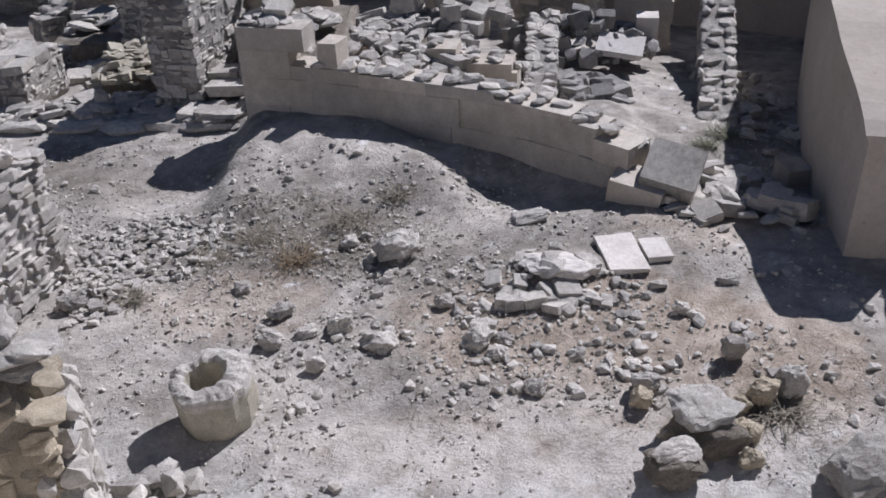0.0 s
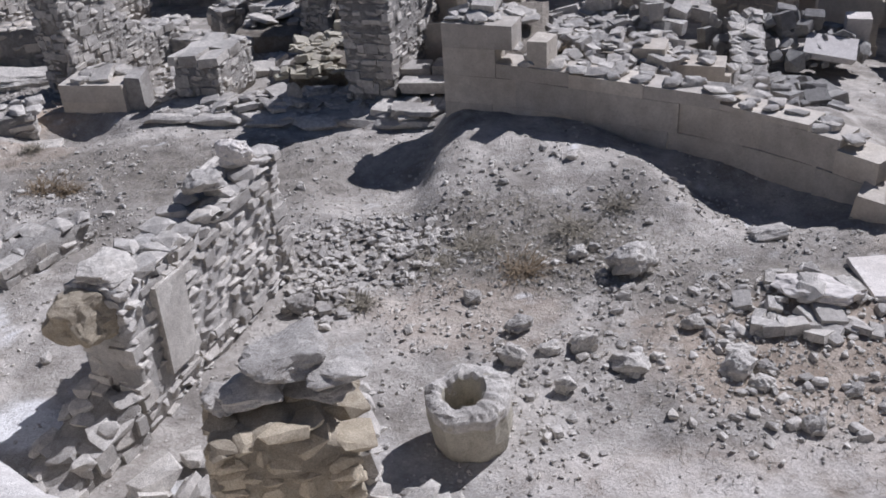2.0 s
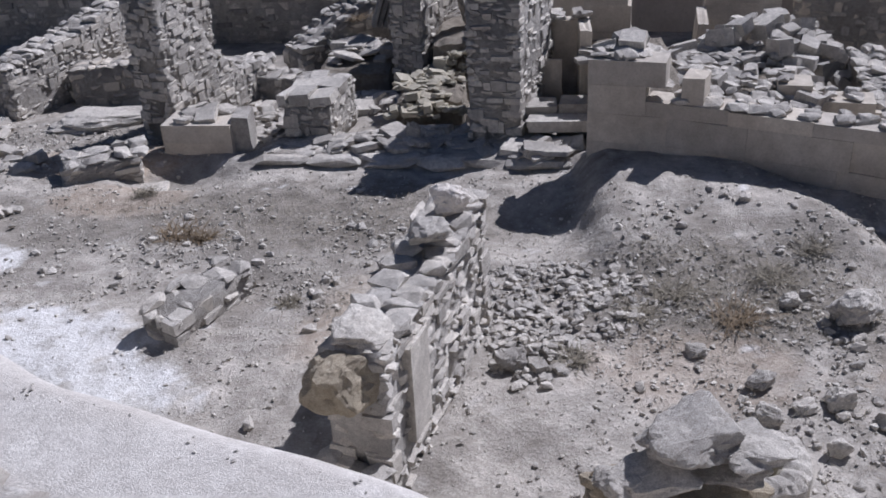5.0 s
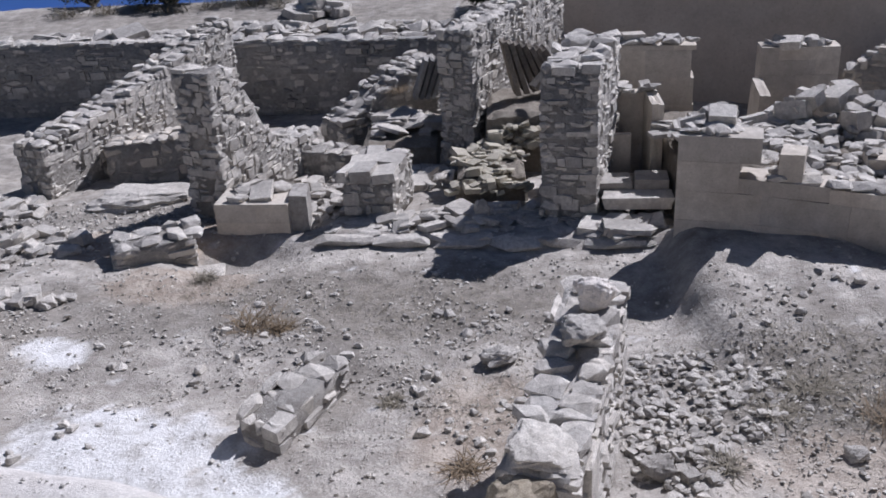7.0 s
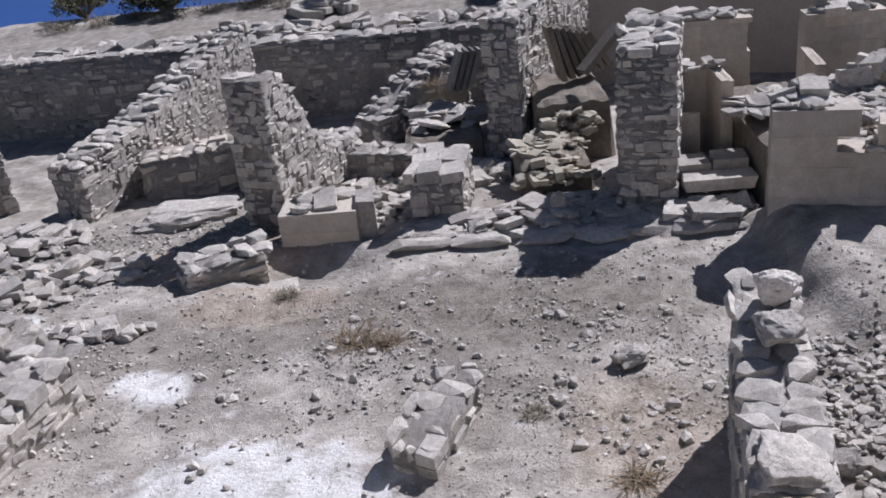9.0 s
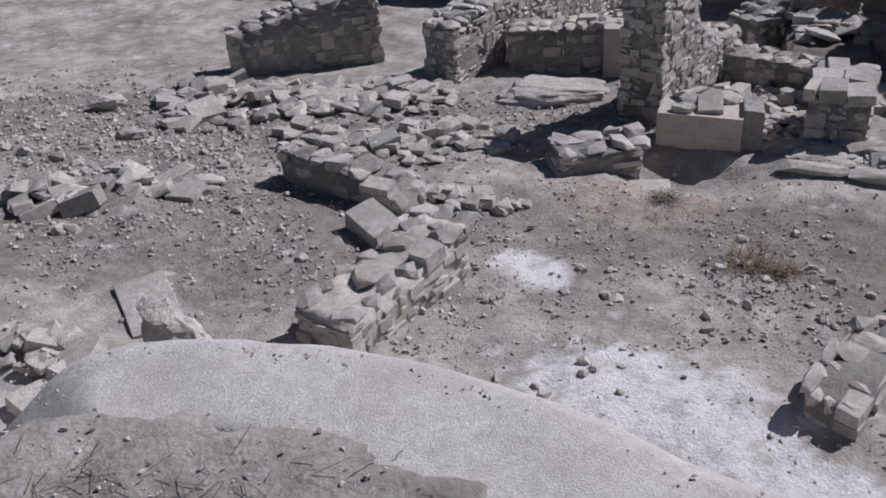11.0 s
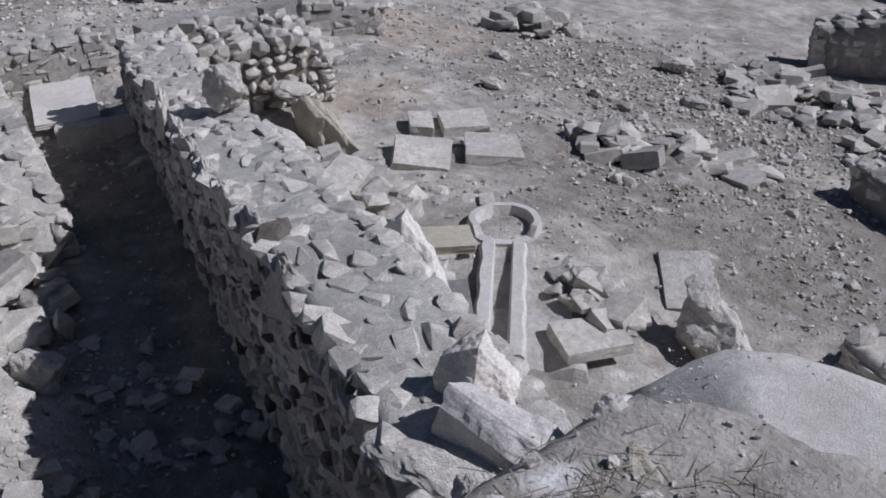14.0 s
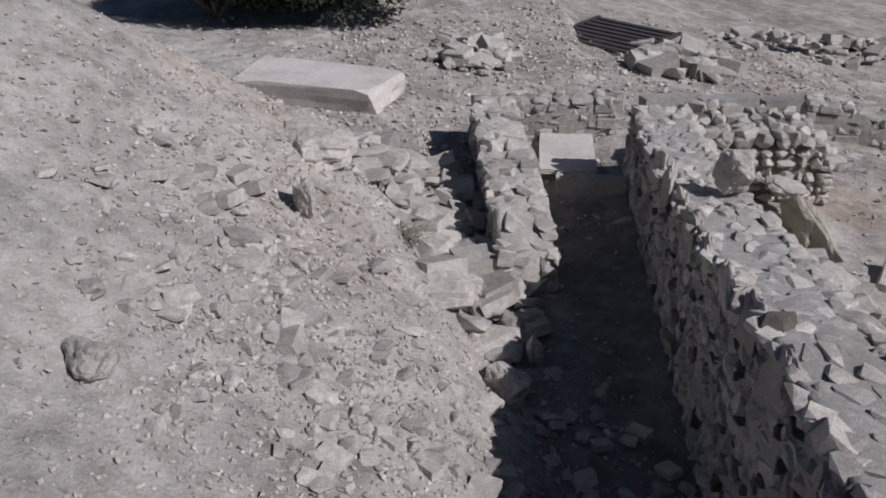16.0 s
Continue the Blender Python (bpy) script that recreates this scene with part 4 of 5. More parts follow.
heap("stones capping the niche", -2.2, 11.95, 0.4, 0.16, 0.04, 16, (0.14, 0.3), 133, z=0.84, flat=0.35)
squared("step_slab", "pale stone step slab", "step", -2.52, 10.86, 0.0, (0.4, 0.34, 0.17), -4, 0, 0, LIMESTONE, 53, 0.05, jitter=0.06)
squared("step_slab", "pale stone step slab with a cut slot", "step", -2.12, 10.84, 0.02, (0.38, 0.34, 0.18), -4, 0, 0, LIMESTONE, 54, 0.05, jitter=0.06)
squared("step_slab", "long pale threshold slab", "step", -2.3, 10.55, -0.04, (0.78, 0.28, 0.14), -4, 0, 0, LIMESTONE, 55, 0.05, jitter=0.06)
ashlar_wall("tall beige wall stub with stones on top", ((-2.28, 12.95), (-1.3, 12.82)), 0.36, -0.6, ((0, 1.16), (1.1, 1.16)), 0.34, 0.5, 134)
ashlar_wall("grey and beige wall stub", ((-0.15, 14.15), (0.86, 14.05)), 0.36, -0.8, ((0, 0.78), (1.1, 0.78)), 0.2, 0.34, 135)
squared("slanting_jamb", "beige slanting plastered jamb", "wall", -0.35, 13.3, -0.6, (0.14, 0.9, 1.05), -8, 0, 3, PLASTER, 56)
heap("thin slabs stacked on the wall stub", -1.6, 11.2, 0.42, 0.35, 0.1, 44, (0.14, 0.36), 136, z=0.55, flat=0.22, yaw0=0)
fill("packed_earth", "earth fill behind the plastered wall", -1.95, -0.9, 10.2, 12.6, -0.6, 0.46, 8)
rubble_wall("broken wall with stepped end", (1.3, 14.9), (2.6, 14.3), 0.4, -0.9, ((0, 0.2), (0.4, 0.6), (1, 0.75)), "lrse", (0.26, 0.12), 137, mat=PLASTER, limit=120)

# ---- long walls closing the dig ----
rubble_wall("long dark retaining wall of flat coursed stones", (-15.5, 18.0), (-3.6, 17.2), 0.5, -1.2, ((0, 0.52), (0.5, 0.5), (1, 0.42)), "r", (0.26, 0.09), 141, SLATE_AND_SHADE, limit=300, cap=(0.45, 0.1))
heap("loose stones along the retaining wall top", -8.5, 18.1, 4.5, 0.5, 0.1, 160, (0.16, 0.5), 142, flat=0.4)
heap("pile of stones on the high ground", -7.2, 19.6, 0.6, 0.4, 0.35, 40, (0.2, 0.5), 143)


def plaster_face(label, line, thick, base, tops):
    """A smooth rendered wall along a curved line."""
    pts = [Vector((*p, 0)) for p in line]
    fine = []
    for i in range(len(pts) - 1):
        p0, p1, p2, p3 = pts[max(i - 1, 0)], pts[i], pts[i + 1], pts[min(i + 2, len(pts) - 1)]
        for k in range(8):
            t = k / 8
            fine.append(0.5 * ((2 * p1) + (p2 - p0) * t + (2 * p0 - 5 * p1 + 4 * p2 - p3) * t * t + (3 * p1 - p0 - 3 * p2 + p3) * t ** 3))
    fine.append(pts[-1])
    bm = bmesh.new()
    rows = []
    for i, p in enumerate(fine):
        d = (fine[min(i + 1, len(fine) - 1)] - fine[max(i - 1, 0)]).normalized()
        n = Vector((-d.y, d.x, 0))
        top = along(tops, i / (len(fine) - 1)) + 0.02 * math.sin(i * 0.8)
        row = []
        for off, z in ((0, base), (0.02, (base + top) / 2), (0.0, top - 0.06), (0.03, top), (thick, top - 0.02), (thick, base)):
            q = p + n * off
            row.append(bm.verts.new((q.x, q.y, z)))
        rows.append(row)
    for r0, r1 in zip(rows, rows[1:]):
        for k in range(6):
            bm.faces.new((r0[k], r0[(k + 1) % 6], r1[(k + 1) % 6], r1[k]))
    bm.faces.new(rows[0])
    bm.faces.new(rows[-1])
    bmesh.ops.recalc_face_normals(bm, faces=bm.faces)
    ob = part("rendered_wall", bm, SMOOTH, None, smooth=False)
    tagged(ob, label, "wall", kind="structure")


plaster_face("smooth grey-brown rendered retaining wall behind the ruins", ((5.9, 13.3), (4.4, 14.9), (2.2, 15.6), (0.4, 16.8), (-1.4, 17.3), (-3.3, 17.1)), -0.35, -1.4, ((0, 1.7), (0.5, 1.15), (0.8, 1.32), (1, 1.2)))
plaster_face("tall smooth grey rendered wall beside the dig", ((3.16, 6.3), (3.62, 8.3), (4.42, 10.8), (5.5, 13.4)), -0.45, -1.0, ((0, 1.0), (0.12, 1.15), (0.3, 1.35), (1, 1.35)))

rubble_wall("broken sloping rubble wall beyond the rooms", (-12.6, 12.3), (-10.9, 13.4), 0.55, -0.6, ((0, 0.1), (0.6, 0.4), (1, 0.5)), "lrse", (0.24, 0.11), 151, limit=220)
heap("fallen slabs across the open ground", -10.2, 11.6, 0.9, 0.7, 0.1, 100, (0.1, 0.36), 152, flat=0.4)
heap("fallen slabs and stones on the slope", -11.8, 11.2, 1.3, 0.8, 0.1, 110, (0.1, 0.4), 153, flat=0.4)
heap("rubble on the floor of a room", -5.6, 12.4, 0.7, 0.5, 0.05, 50, (0.08, 0.26), 154)
heap("broken stones strewn over the room floors", -5.7, 11.6, 0.35, 0.8, 0.03, 50, (0.06, 0.2), 164, flat=0.4)
heap("rubble in front of the tall walls", -4.6, 12.6, 0.35, 0.5, 0.1, 40, (0.1, 0.3), 155)
heap("rubble at the foot of the sloping wall", -6.0, 13.0, 0.4, 0.5, 0.1, 40, (0.1, 0.3), 156)
heap("low stones edging the open ground", -8.9, 10.6, 0.7, 0.4, 0.06, 40, (0.1, 0.3), 157, flat=0.4)
heap("loose stones on the bench", -6.5, 11.05, 0.36, 0.2, 0.05, 18, (0.12, 0.3), 158, z=0.06, flat=0.4)
heap("stones tumbled below the ledge", -3.5, 12.78, 0.45, 0.16, 0.3, 70, (0.07, 0.18), 159, z=-0.05, mat=OCHRE_SLAB)
heap("stones tumbled before the earth ledge", -3.85, 11.42, 0.5, 0.14, 0.14, 60, (0.07, 0.18), 160, z=-0.15, mat=OCHRE_SLAB)
heap("loose stones behind the platform", -3.6, 11.1, 0.5, 0.25, 0.06, 36, (0.1, 0.28), 161)
squared("capping_block", "small beige block on the tall wall stub", "stone", -2.05, 12.92, 1.16, (0.28, 0.2, 0.12), 4, 0, 0, PLASTER, 57)
heap("ragged stones topping the tall wall stub", -1.75, 12.9, 0.45, 0.14, 0.03, 14, (0.12, 0.24), 162, z=1.16, flat=0.4)
heap("ragged stones topping the grey wall stub", 0.35, 14.1, 0.45, 0.14, 0.04, 16, (0.14, 0.28), 163, z=0.78, flat=0.4)


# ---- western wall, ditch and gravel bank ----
# stones facing the ditch get the darkened colour to deepen that face's shade
rubble_wall("long thick rubble wall with a mortared stony top", (-8.2, 2.92), (-15.0, 4.82), 0.6, 0.1, ((0, 1.93), (0.08, 1.93), (0.25, 1.82), (0.45, 1.58), (0.65, 1.32), (1, 1.12)), "lrse", (0.16, 0.085), 201, kind="rock", limit=300, cap=(0.16, 0.05), rocky=4, inset=0.045, bed=-0.012, tops=("slab", "rock", "rock"), core=WEATHERED, lump=1.1, skew=9, far_side=SOILED_SHADED)
wr = random.Random(5)
for k in range(2, 10):
    u = 0.05 + 0.075 * k
    x, y = -8.5 - 6.6 * u, 2.74 + 1.84 * u
    rock("upright rough slab on the shaded wall edge", x, y, (wr.uniform(0.22, 0.4), 0.1, wr.uniform(0.3, 0.42)), 164 + wr.uniform(-12, 12), wr.uniform(-8, 8), wr.uniform(-8, 8), 0.5, float(np.interp(u, (0, 0.25, 0.45, 1), (1.9, 1.78, 1.54, 1.08))) - 0.08, k, 0.75, LIMESTONE, "edge_stone", "stone", group="stones on the wall edge")
for label, x, y, z, s, yw, tl, rl in (
        ("upright grey boulder on the far wall top", -12.45, 4.25, 1.36, (0.32, 0.26, 0.38), 20, 0, 6),
        ("small ochre block at the wall end", -7.92, 3.02, 2.1, (0.17, 0.15, 0.12), 20, 0, 0),
        ("half-buried lumpy stone in the terrace edge", -8.08, 3.17, 2.09, (0.26, 0.18, 0.12), -10, 0, 0),
        ("flat stone set at the wall end", -8.5, 2.86, 1.88, (0.55, 0.36, 0.1), 10, 0, 0),
        ("small white stone beside the boulder", -8.12, 3.2, 2.06, (0.14, 0.12, 0.16), 40, 20, 10),
        ("grey stone fallen at the wall end", -8.2, 2.72, 2.02, (0.2, 0.12, 0.09), -20, 0, 0)):
    rock(label, x, y, s, yw, tl, rl, 0.08, z, 5, 0.55, OCHRE_SLAB if "ochre" in label else LIMESTONE, "boulder", "rock")
for k in range(16):
    x, y = wr.uniform(-8.1, -7.3), wr.uniform(2.45, 3.0)
    s = wr.uniform(0.04, 0.11)
    rock("pale stone lying on the terrace gravel", x, y, (s, s * 0.8, s * 0.6), wr.uniform(0, 180), 0, 0, 0.2, None, k, 0.6, LIMESTONE, "loose_rock", "rock", group="stones on the terrace", n=16)


def split_boulder(label, x, y, z, size, ends, yaw, tilt, roll, seed):
    """A split rock whose section shrinks from one end to the other. ends: width and height shares at the start, middle and end."""
    r = random.Random(seed)
    pts = []
    for along_x, (w, h) in zip((-0.5, 0.0, 0.5), ends):
        for sy, sz in ((-0.5, -0.4), (-0.5, 0.2), (-0.2, 0.5), (0.25, 0.45), (0.5, 0.1), (0.45, -0.45)):
            pts.append(Vector((along_x + r.uniform(-0.04, 0.04), sy * w * r.uniform(0.88, 1.08), -0.5 + (sz + 0.5) * h * r.uniform(0.9, 1.08))))
    bm = hull(pts)
    bmesh.ops.triangulate(bm, faces=bm.faces)
    for limit in (0.3, 0.16, 0.09, 0.05):
        bmesh.ops.subdivide_edges(bm, edges=[e for e in bm.edges if e.calc_length() > limit], cuts=1)
        bmesh.ops.triangulate(bm, faces=bm.faces)
    off = Vector((seed * 2.3, 0, 0))
    for v in bm.verts:
        q = Vector((v.co.x * size[0], v.co.y * size[1], v.co.z * size[2]))
        v.co = q + q.normalized() * (0.016 * noise.noise(q * 9 + off) + 0.01 * noise.noise(q * 22 + off) + 0.005 * noise.noise(q * 60 + off))
    ob = new("boulder", finish("boulder", bm, MARBLE))
    ob.matrix_basis = pose(x, y, z + size[2] / 2, tilt, roll, yaw)
    return tagged(ob, label, "rock")


split_boulder("long grey boulder lying across the wall end", -8.25, 3.02, 1.88, (0.64, 0.2, 0.19), ((0.8, 1.0), (1.0, 0.95), (0.55, 0.6)), 11, -6, 5, 11)
split_boulder("pale pointed boulder standing on the wall", -8.64, 3.14, 1.82, (0.26, 0.2, 0.3), ((0.5, 0.7), (0.9, 1.0), (0.8, 0.55)), 35, 0, 4, 12)
split_boulder("narrow upright pale stone beside the trough", -9.72, 3.72, 1.4, (0.24, 0.16, 0.5), ((0.7, 0.8), (0.9, 1.0), (0.7, 0.6)), 25, -6, -16, 13)


def stone_trough():
    """Round basin that drains along a straight open channel."""
    holder = tagged(new("stone_trough"), "pale plastered trough with a round basin and channel", "trough")
    holder.matrix_basis = pose(-11.2, 5.72, 0.385, 0, -2.5, -45)               # x runs down the channel
    bm = bmesh.new()
    rows = []
    for i in range(15):
        s = 0.2 + 1.42 * i / 14
        wob = 0.008 * math.sin(i * 1.7)
        half = 0.165 + wob
        z = 0.02 * math.sin(i * 0.6)
        rows.append([bm.verts.new((s, t, z + h)) for t, h in ((-half, -0.3), (-half, -0.01), (-half + 0.02, 0.01), (-0.07, 0.01), (-0.06, -0.01), (-0.05, -0.14), (0.05, -0.14), (0.06, -0.01), (0.07, 0.01), (half - 0.02, 0.01), (half, -0.01), (half, -0.3))])
    for r0, r1 in zip(rows, rows[1:]):
        for k in range(11):
            bm.faces.new((r0[k], r0[k + 1], r1[k + 1], r1[k]))
    for end in (rows[0], rows[-1]):
        bm.faces.new(end)
    bmesh.ops.recalc_face_normals(bm, faces=bm.faces)
    part("channel", bm, MUD, holder, "pale channel with a dark groove")
    bm = bmesh.new()
    rings = []
    for rad, z in ((0.26, -0.3), (0.275, 0.0), (0.265, 0.07), (0.215, 0.07), (0.2, 0.02), (0.19, -0.03), (0.15, -0.045), (0.05, -0.045)):
        rings.append([bm.verts.new(((rad + 0.006 * math.sin(i * 2.1)) * math.cos(6.2832 * i / 28) - 0.04, (rad + 0.006 * math.sin(i * 1.3)) * math.sin(6.2832 * i / 28), min(z, 0.0 if i < 5 or i > 23 else z))) for i in range(28)])
    for r0, r1 in zip(rings, rings[1:]):
        for i in range(28):
            bm.faces.new((r0[i], r0[(i + 1) % 28], r1[(i + 1) % 28], r1[i]))
    bm.faces.new(rings[-1])
    bmesh.ops.recalc_face_normals(bm, faces=bm.faces)
    part("basin", bm, MUD, holder, "round shallow basin")


stone_trough()
fill("packed_earth", "rubble bed under the trough", -11.5, -9.75, 4.75, 5.8, 0.0, 0.31, 9, WEATHERED, -45)
heap("pale stones bedding the trough", -10.2, 5.6, 0.4, 0.2, 0.05, 50, (0.12, 0.26), 202, z=0.33, flat=0.4)
heap("flat stones beside the channel", -11.2, 5.05, 0.2, 0.2, 0.05, 20, (0.14, 0.28), 212, z=0.36, flat=0.3)
heap("flat stones between wall and trough", -11.25, 4.65, 0.5, 0.35, 0.12, 44, (0.14, 0.32), 203, z=0.38, flat=0.3)
heap("stones banked against the wall", -9.7, 4.0, 0.7, 0.3, 0.3, 50, (0.12, 0.28), 204, z=0.5, flat=0.4)
squared("yellow_slab", "yellowish flat slab lying beside the trough", "slab", -11.4, 5.05, 0.42, (0.32, 0.85, 0.07), -38, 2, 0, OCHRE_SLAB, 60, 0.05, jitter=0.06)
squared("dark_slab", "dark rough slab bridging a hole", "slab", -10.5, 4.62, 0.42, (0.72, 0.26, 0.12), -35, 4, 0, SLATE_AND_SHADE, 61, 0.05, jitter=0.06)
squared("pale_slab", "pale flat slab tilted beside the trough", "slab", -9.93, 5.25, 0.29, (0.5, 0.34, 0.09), 68, 3, 3, LIMESTONE, 62, 0.05, jitter=0.06)
squared("pale_slab", "flat grey slab half sunk in the ground", "slab", -10.08, 6.48, gz(-10.08, 6.48) - 0.05, (0.75, 0.42, 0.1), -46, 0, 4, LIMESTONE, 63, 0.05, jitter=0.06)
rock("split grey boulder on the open ground", -9.5, 5.96, (0.62, 0.46, 0.42), -30, 5, 8, 0.14, None, 6, 0.7, LIMESTONE, "boulder", "rock")
rock("flat broken stone leaning on the boulder", -9.66, 6.04, (0.34, 0.3, 0.12), -20, 14, 8, 0, gz(-9.6, 6.0) + 0.3, 7, 0.7, LIMESTONE, "loose_slab", "stone")
rubble_wall("low row of stones on a timber edge", (-12.35, 5.3), (-11.65, 6.05), 0.3, 0.1, ((0, 0.36), (1, 0.32)), "rse", (0.24, 0.12), 205, cap=(0.28, 0.12))
squared("timber_edge", "grey timber plank lying before the stones", "plank", -11.72, 5.55, 0.27, (0.9, 0.06, 0.05), 47, 0, 0, GREY_WOOD, 64)
heap("tumbled stones by the wall", -12.5, 5.2, 0.7, 0.35, 0.2, 46, (0.14, 0.36), 206)
rock("long curved lintel stone lying on edge", -13.5, 5.66, (1.2, 0.26, 0.4), -10, -14, 8, 0.32, None, 8, 0.75, OCHRE_SLAB, "lintel_stone", "stone")
rock("flat stones beside the lintel", -13.55, 5.25, (0.8, 0.36, 0.14), -10, 5, 0, 0.1, None, 9, 0.75, LIMESTONE, "flat_stone", "stone")
rock("dark capping stone over the lintel", -14.1, 5.75, (0.55, 0.4, 0.12), 10, -6, 0, 0, 0.52, 10, 0.75, LIMESTONE, "capping_stone", "stone")
for k, (x, y, sx, sy, h, yw) in enumerate(((-12.65, 6.11, 0.55, 0.54, 0.12, 44), (-12.34, 6.66, 0.52, 0.5, 0.16, 53), (-13.18, 6.53, 0.24, 0.42, 0.13, 53), (-13.0, 6.9, 0.5, 0.5, 0.13, 57))):
    squared("paving_slab", "large grey slab lying loose on the ground", "slab", x, y, gz(x, y) - 0.03, (sx, sy, h), yw, 5 - 3 * k, 6 - 2 * k, LIMESTONE, 70 + k, 0.08, group="loose slabs", jitter=0.09)
rubble_wall("bastion of rounded cobbles in dark mortar", (-14.98, 5.05), (-14.6, 6.42), 0.9, 0.05, ((0, 0.98), (0.75, 0.96), (0.9, 0.85), (1, 0.7)), "rse", (0.17, 0.105), 207, kind="round", cap=(0.2, 0.12), limit=280, inset=0.06, core=EARTH)
rubble_wall("stub of rubble wall beyond the bastion", (-16.4, 7.3), (-16.0, 8.2), 0.5, 0.0, ((0, 0.6), (1, 0.5)), "rse", (0.26, 0.13), 208, limit=100)
heap("dark stones and slabs on open ground", -11.9, 7.75, 0.5, 0.3, 0.12, 24, (0.16, 0.42), 209, flat=0.45)
heap("scattered slabs on open ground", -11.3, 8.4, 0.7, 0.3, 0.06, 18, (0.14, 0.4), 210, flat=0.3)
heap("heap of angular stones on open ground", -15.6, 10.4, 0.6, 0.5, 0.2, 30, (0.18, 0.5), 211)
for x, y, s in ((-13.4, 10.7, 0.5), (-12.4, 9.7, 0.35), (-14.6, 8.9, 0.3), (-10.3, 10.3, 0.45), (-16.2, 7.2, 0.45), (-13.7, 7.9, 0.28)):
    rock("grey rock lying on open ground", x, y, (s, s * 0.6, s * 0.4), 20, 0, 6, 0.15, None, 3, 0.6, LIMESTONE, "loose_rock", "rock", group="loose rocks on the ground")

# inner wall across the ditch
rubble_wall("low rubble wall along the ditch", (-13.15, 3.02), (-16.4, 3.52), 0.5, 0.1, ((0, 0.6), (0.12, 0.74), (1, 0.86)), "lrs", (0.26, 0.12), 221, cap=(0.25, 0.08), core=LIMESTONE, bed=-0.004, lump=2.0, rocky=10)
rubble_wall("low rubble cross wall closing the ditch", (-16.6, 3.7), (-16.3, 4.9), 0.35, 0.1, ((0, 0.75), (1, 0.8)), "rse", (0.2, 0.11), 222, limit=120)
squared("white_floor", "patch of white plaster floor", "floor", -15.8, 4.2, 0.36, (1.2, 0.6, 0.05), 163, 0, 0, MARBLE, 80)
squared("threshold", "stone threshold across the ditch", "step", -14.9, 4.15, 0.3, (0.16, 0.7, 0.18), 160, 0, 0, LIMESTONE, 81)
heap("stones fallen into the dark ditch", -11.3, 2.9, 1.4, 0.45, 0.02, 44, (0.06, 0.17), 225, flat=0.4)
heap("collapsed stones beside the inner wall", -13.2, 2.6, 0.9, 0.4, 0.1, 70, (0.16, 0.42), 223, flat=0.4)
heap("large broken stones below the bank", -14.6, 2.5, 1.3, 0.6, 0.12, 110, (0.1, 0.34), 224, flat=0.45)
heap("flat weathered rocks along the foot of the bank", -15.2, 2.2, 1.0, 0.5, 0.05, 14, (0.35, 0.6), 226, kinds=("rock",), flat=0.3)
squared("squared_block", "low pale block at the corner of the inner wall", "stone", -13.35, 2.66, gz(-13.35, 2.66), (0.3, 0.42, 0.26), 8, 0, 0, LIMESTONE, 83, 0.06, jitter=0.06)
heap("broken stones scattered over the gravel bank", -12.6, 0.9, 1.7, 1.2, 0.0, 90, (0.08, 0.26), 227, flat=0.4)
heap("sharp pale stones on the lower bank", -11.0, 1.6, 0.9, 0.8, 0.0, 60, (0.07, 0.2), 228, flat=0.4)
for label, x, y, s in (("rounded grey boulder at the ditch edge", -11.85, 2.5, (0.42, 0.28, 0.26)), ("upright pale stone at the ditch edge", -12.2, 2.78, (0.16, 0.14, 0.28)), ("large pale outcrop in the bank", -14.6, 1.5, (1.0, 0.7, 0.3)), ("upright white stone in the bank", -13.2, 1.3, (0.3, 0.18, 0.4)), ("flat pale outcrop of rock", -13.0, 2.25, (0.8, 0.5, 0.16)), ("dark rough rock on the bank", -10.9, 0.15, (0.36, 0.26, 0.2)), ("long stone in the bank", -13.6, 0.2, (0.5, 0.2, 0.1))):
    rock(label, x, y, s, 15, 3, 5, 0.2, None, 2, 0.6, LIMESTONE, "boulder", "rock")
squared("fallen_monolith", "huge pale slab lying on the ground", "slab", -18.15, 1.8, gz(-18.15, 1.8) - 0.1, (1.95, 1.15, 0.42), 66, 0, 2, MARBLE, 82, 0.13, jitter=0.11)
for k, (y, l) in enumerate(((5.9, 0.7), (6.7, 0.8), (7.55, 0.85), (5.1, 0.4))):
    squared("kerb_stone", "long grey kerb stone in a row", "stone", -17.1, y, gz(-17.1, y) - 0.02, (0.2, l, 0.22), 4, 0, 0, SLATE_AND_SHADE, 90 + k, group="kerb stones in a row")


def steel_grille():
    holder = tagged(new("steel_grille"), "dark steel grille lying flat on the ground", "grille")
    holder.matrix_basis = pose(-20.5, 6.5, gz(-20.4, 6.65) + 0.1, 3, 0, 35)
    for k in range(8):
        bm = bmesh.new()
        bmesh.ops.create_cube(bm, size=1)
        bmesh.ops.bevel(bm, geom=bm.edges[:], offset=0.1, segments=1, affect="EDGES")
        for v in bm.verts:
            v.co = Vector((v.co.x * 1.5, v.co.y * 0.1 + (k - 3.5) * 0.17, v.co.z * 0.03))
        part("bar", bm, DARK_METAL, holder)
    for k in (-0.75, 0.75):
        bm = bmesh.new()
        bmesh.ops.create_cube(bm, size=1)
        for v in bm.verts:
            v.co = Vector((v.co.x * 0.05 + k, v.co.y * 1.36, v.co.z * 0.05))
        part("frame_rail", bm, DARK_METAL, holder)


steel_grille()
heap("stones round the grille", -19.2, 7.0, 0.9, 0.7, 0.1, 40, (0.16, 0.5), 231)
heap("pile of broken stones", -19.5, 4.0, 0.9, 0.6, 0.15, 60, (0.1, 0.4), 232)
heap("crumbling bank of stony earth", -21.0, 10.5, 0.8, 2.0, 0.3, 90, (0.1, 0.35), 233)


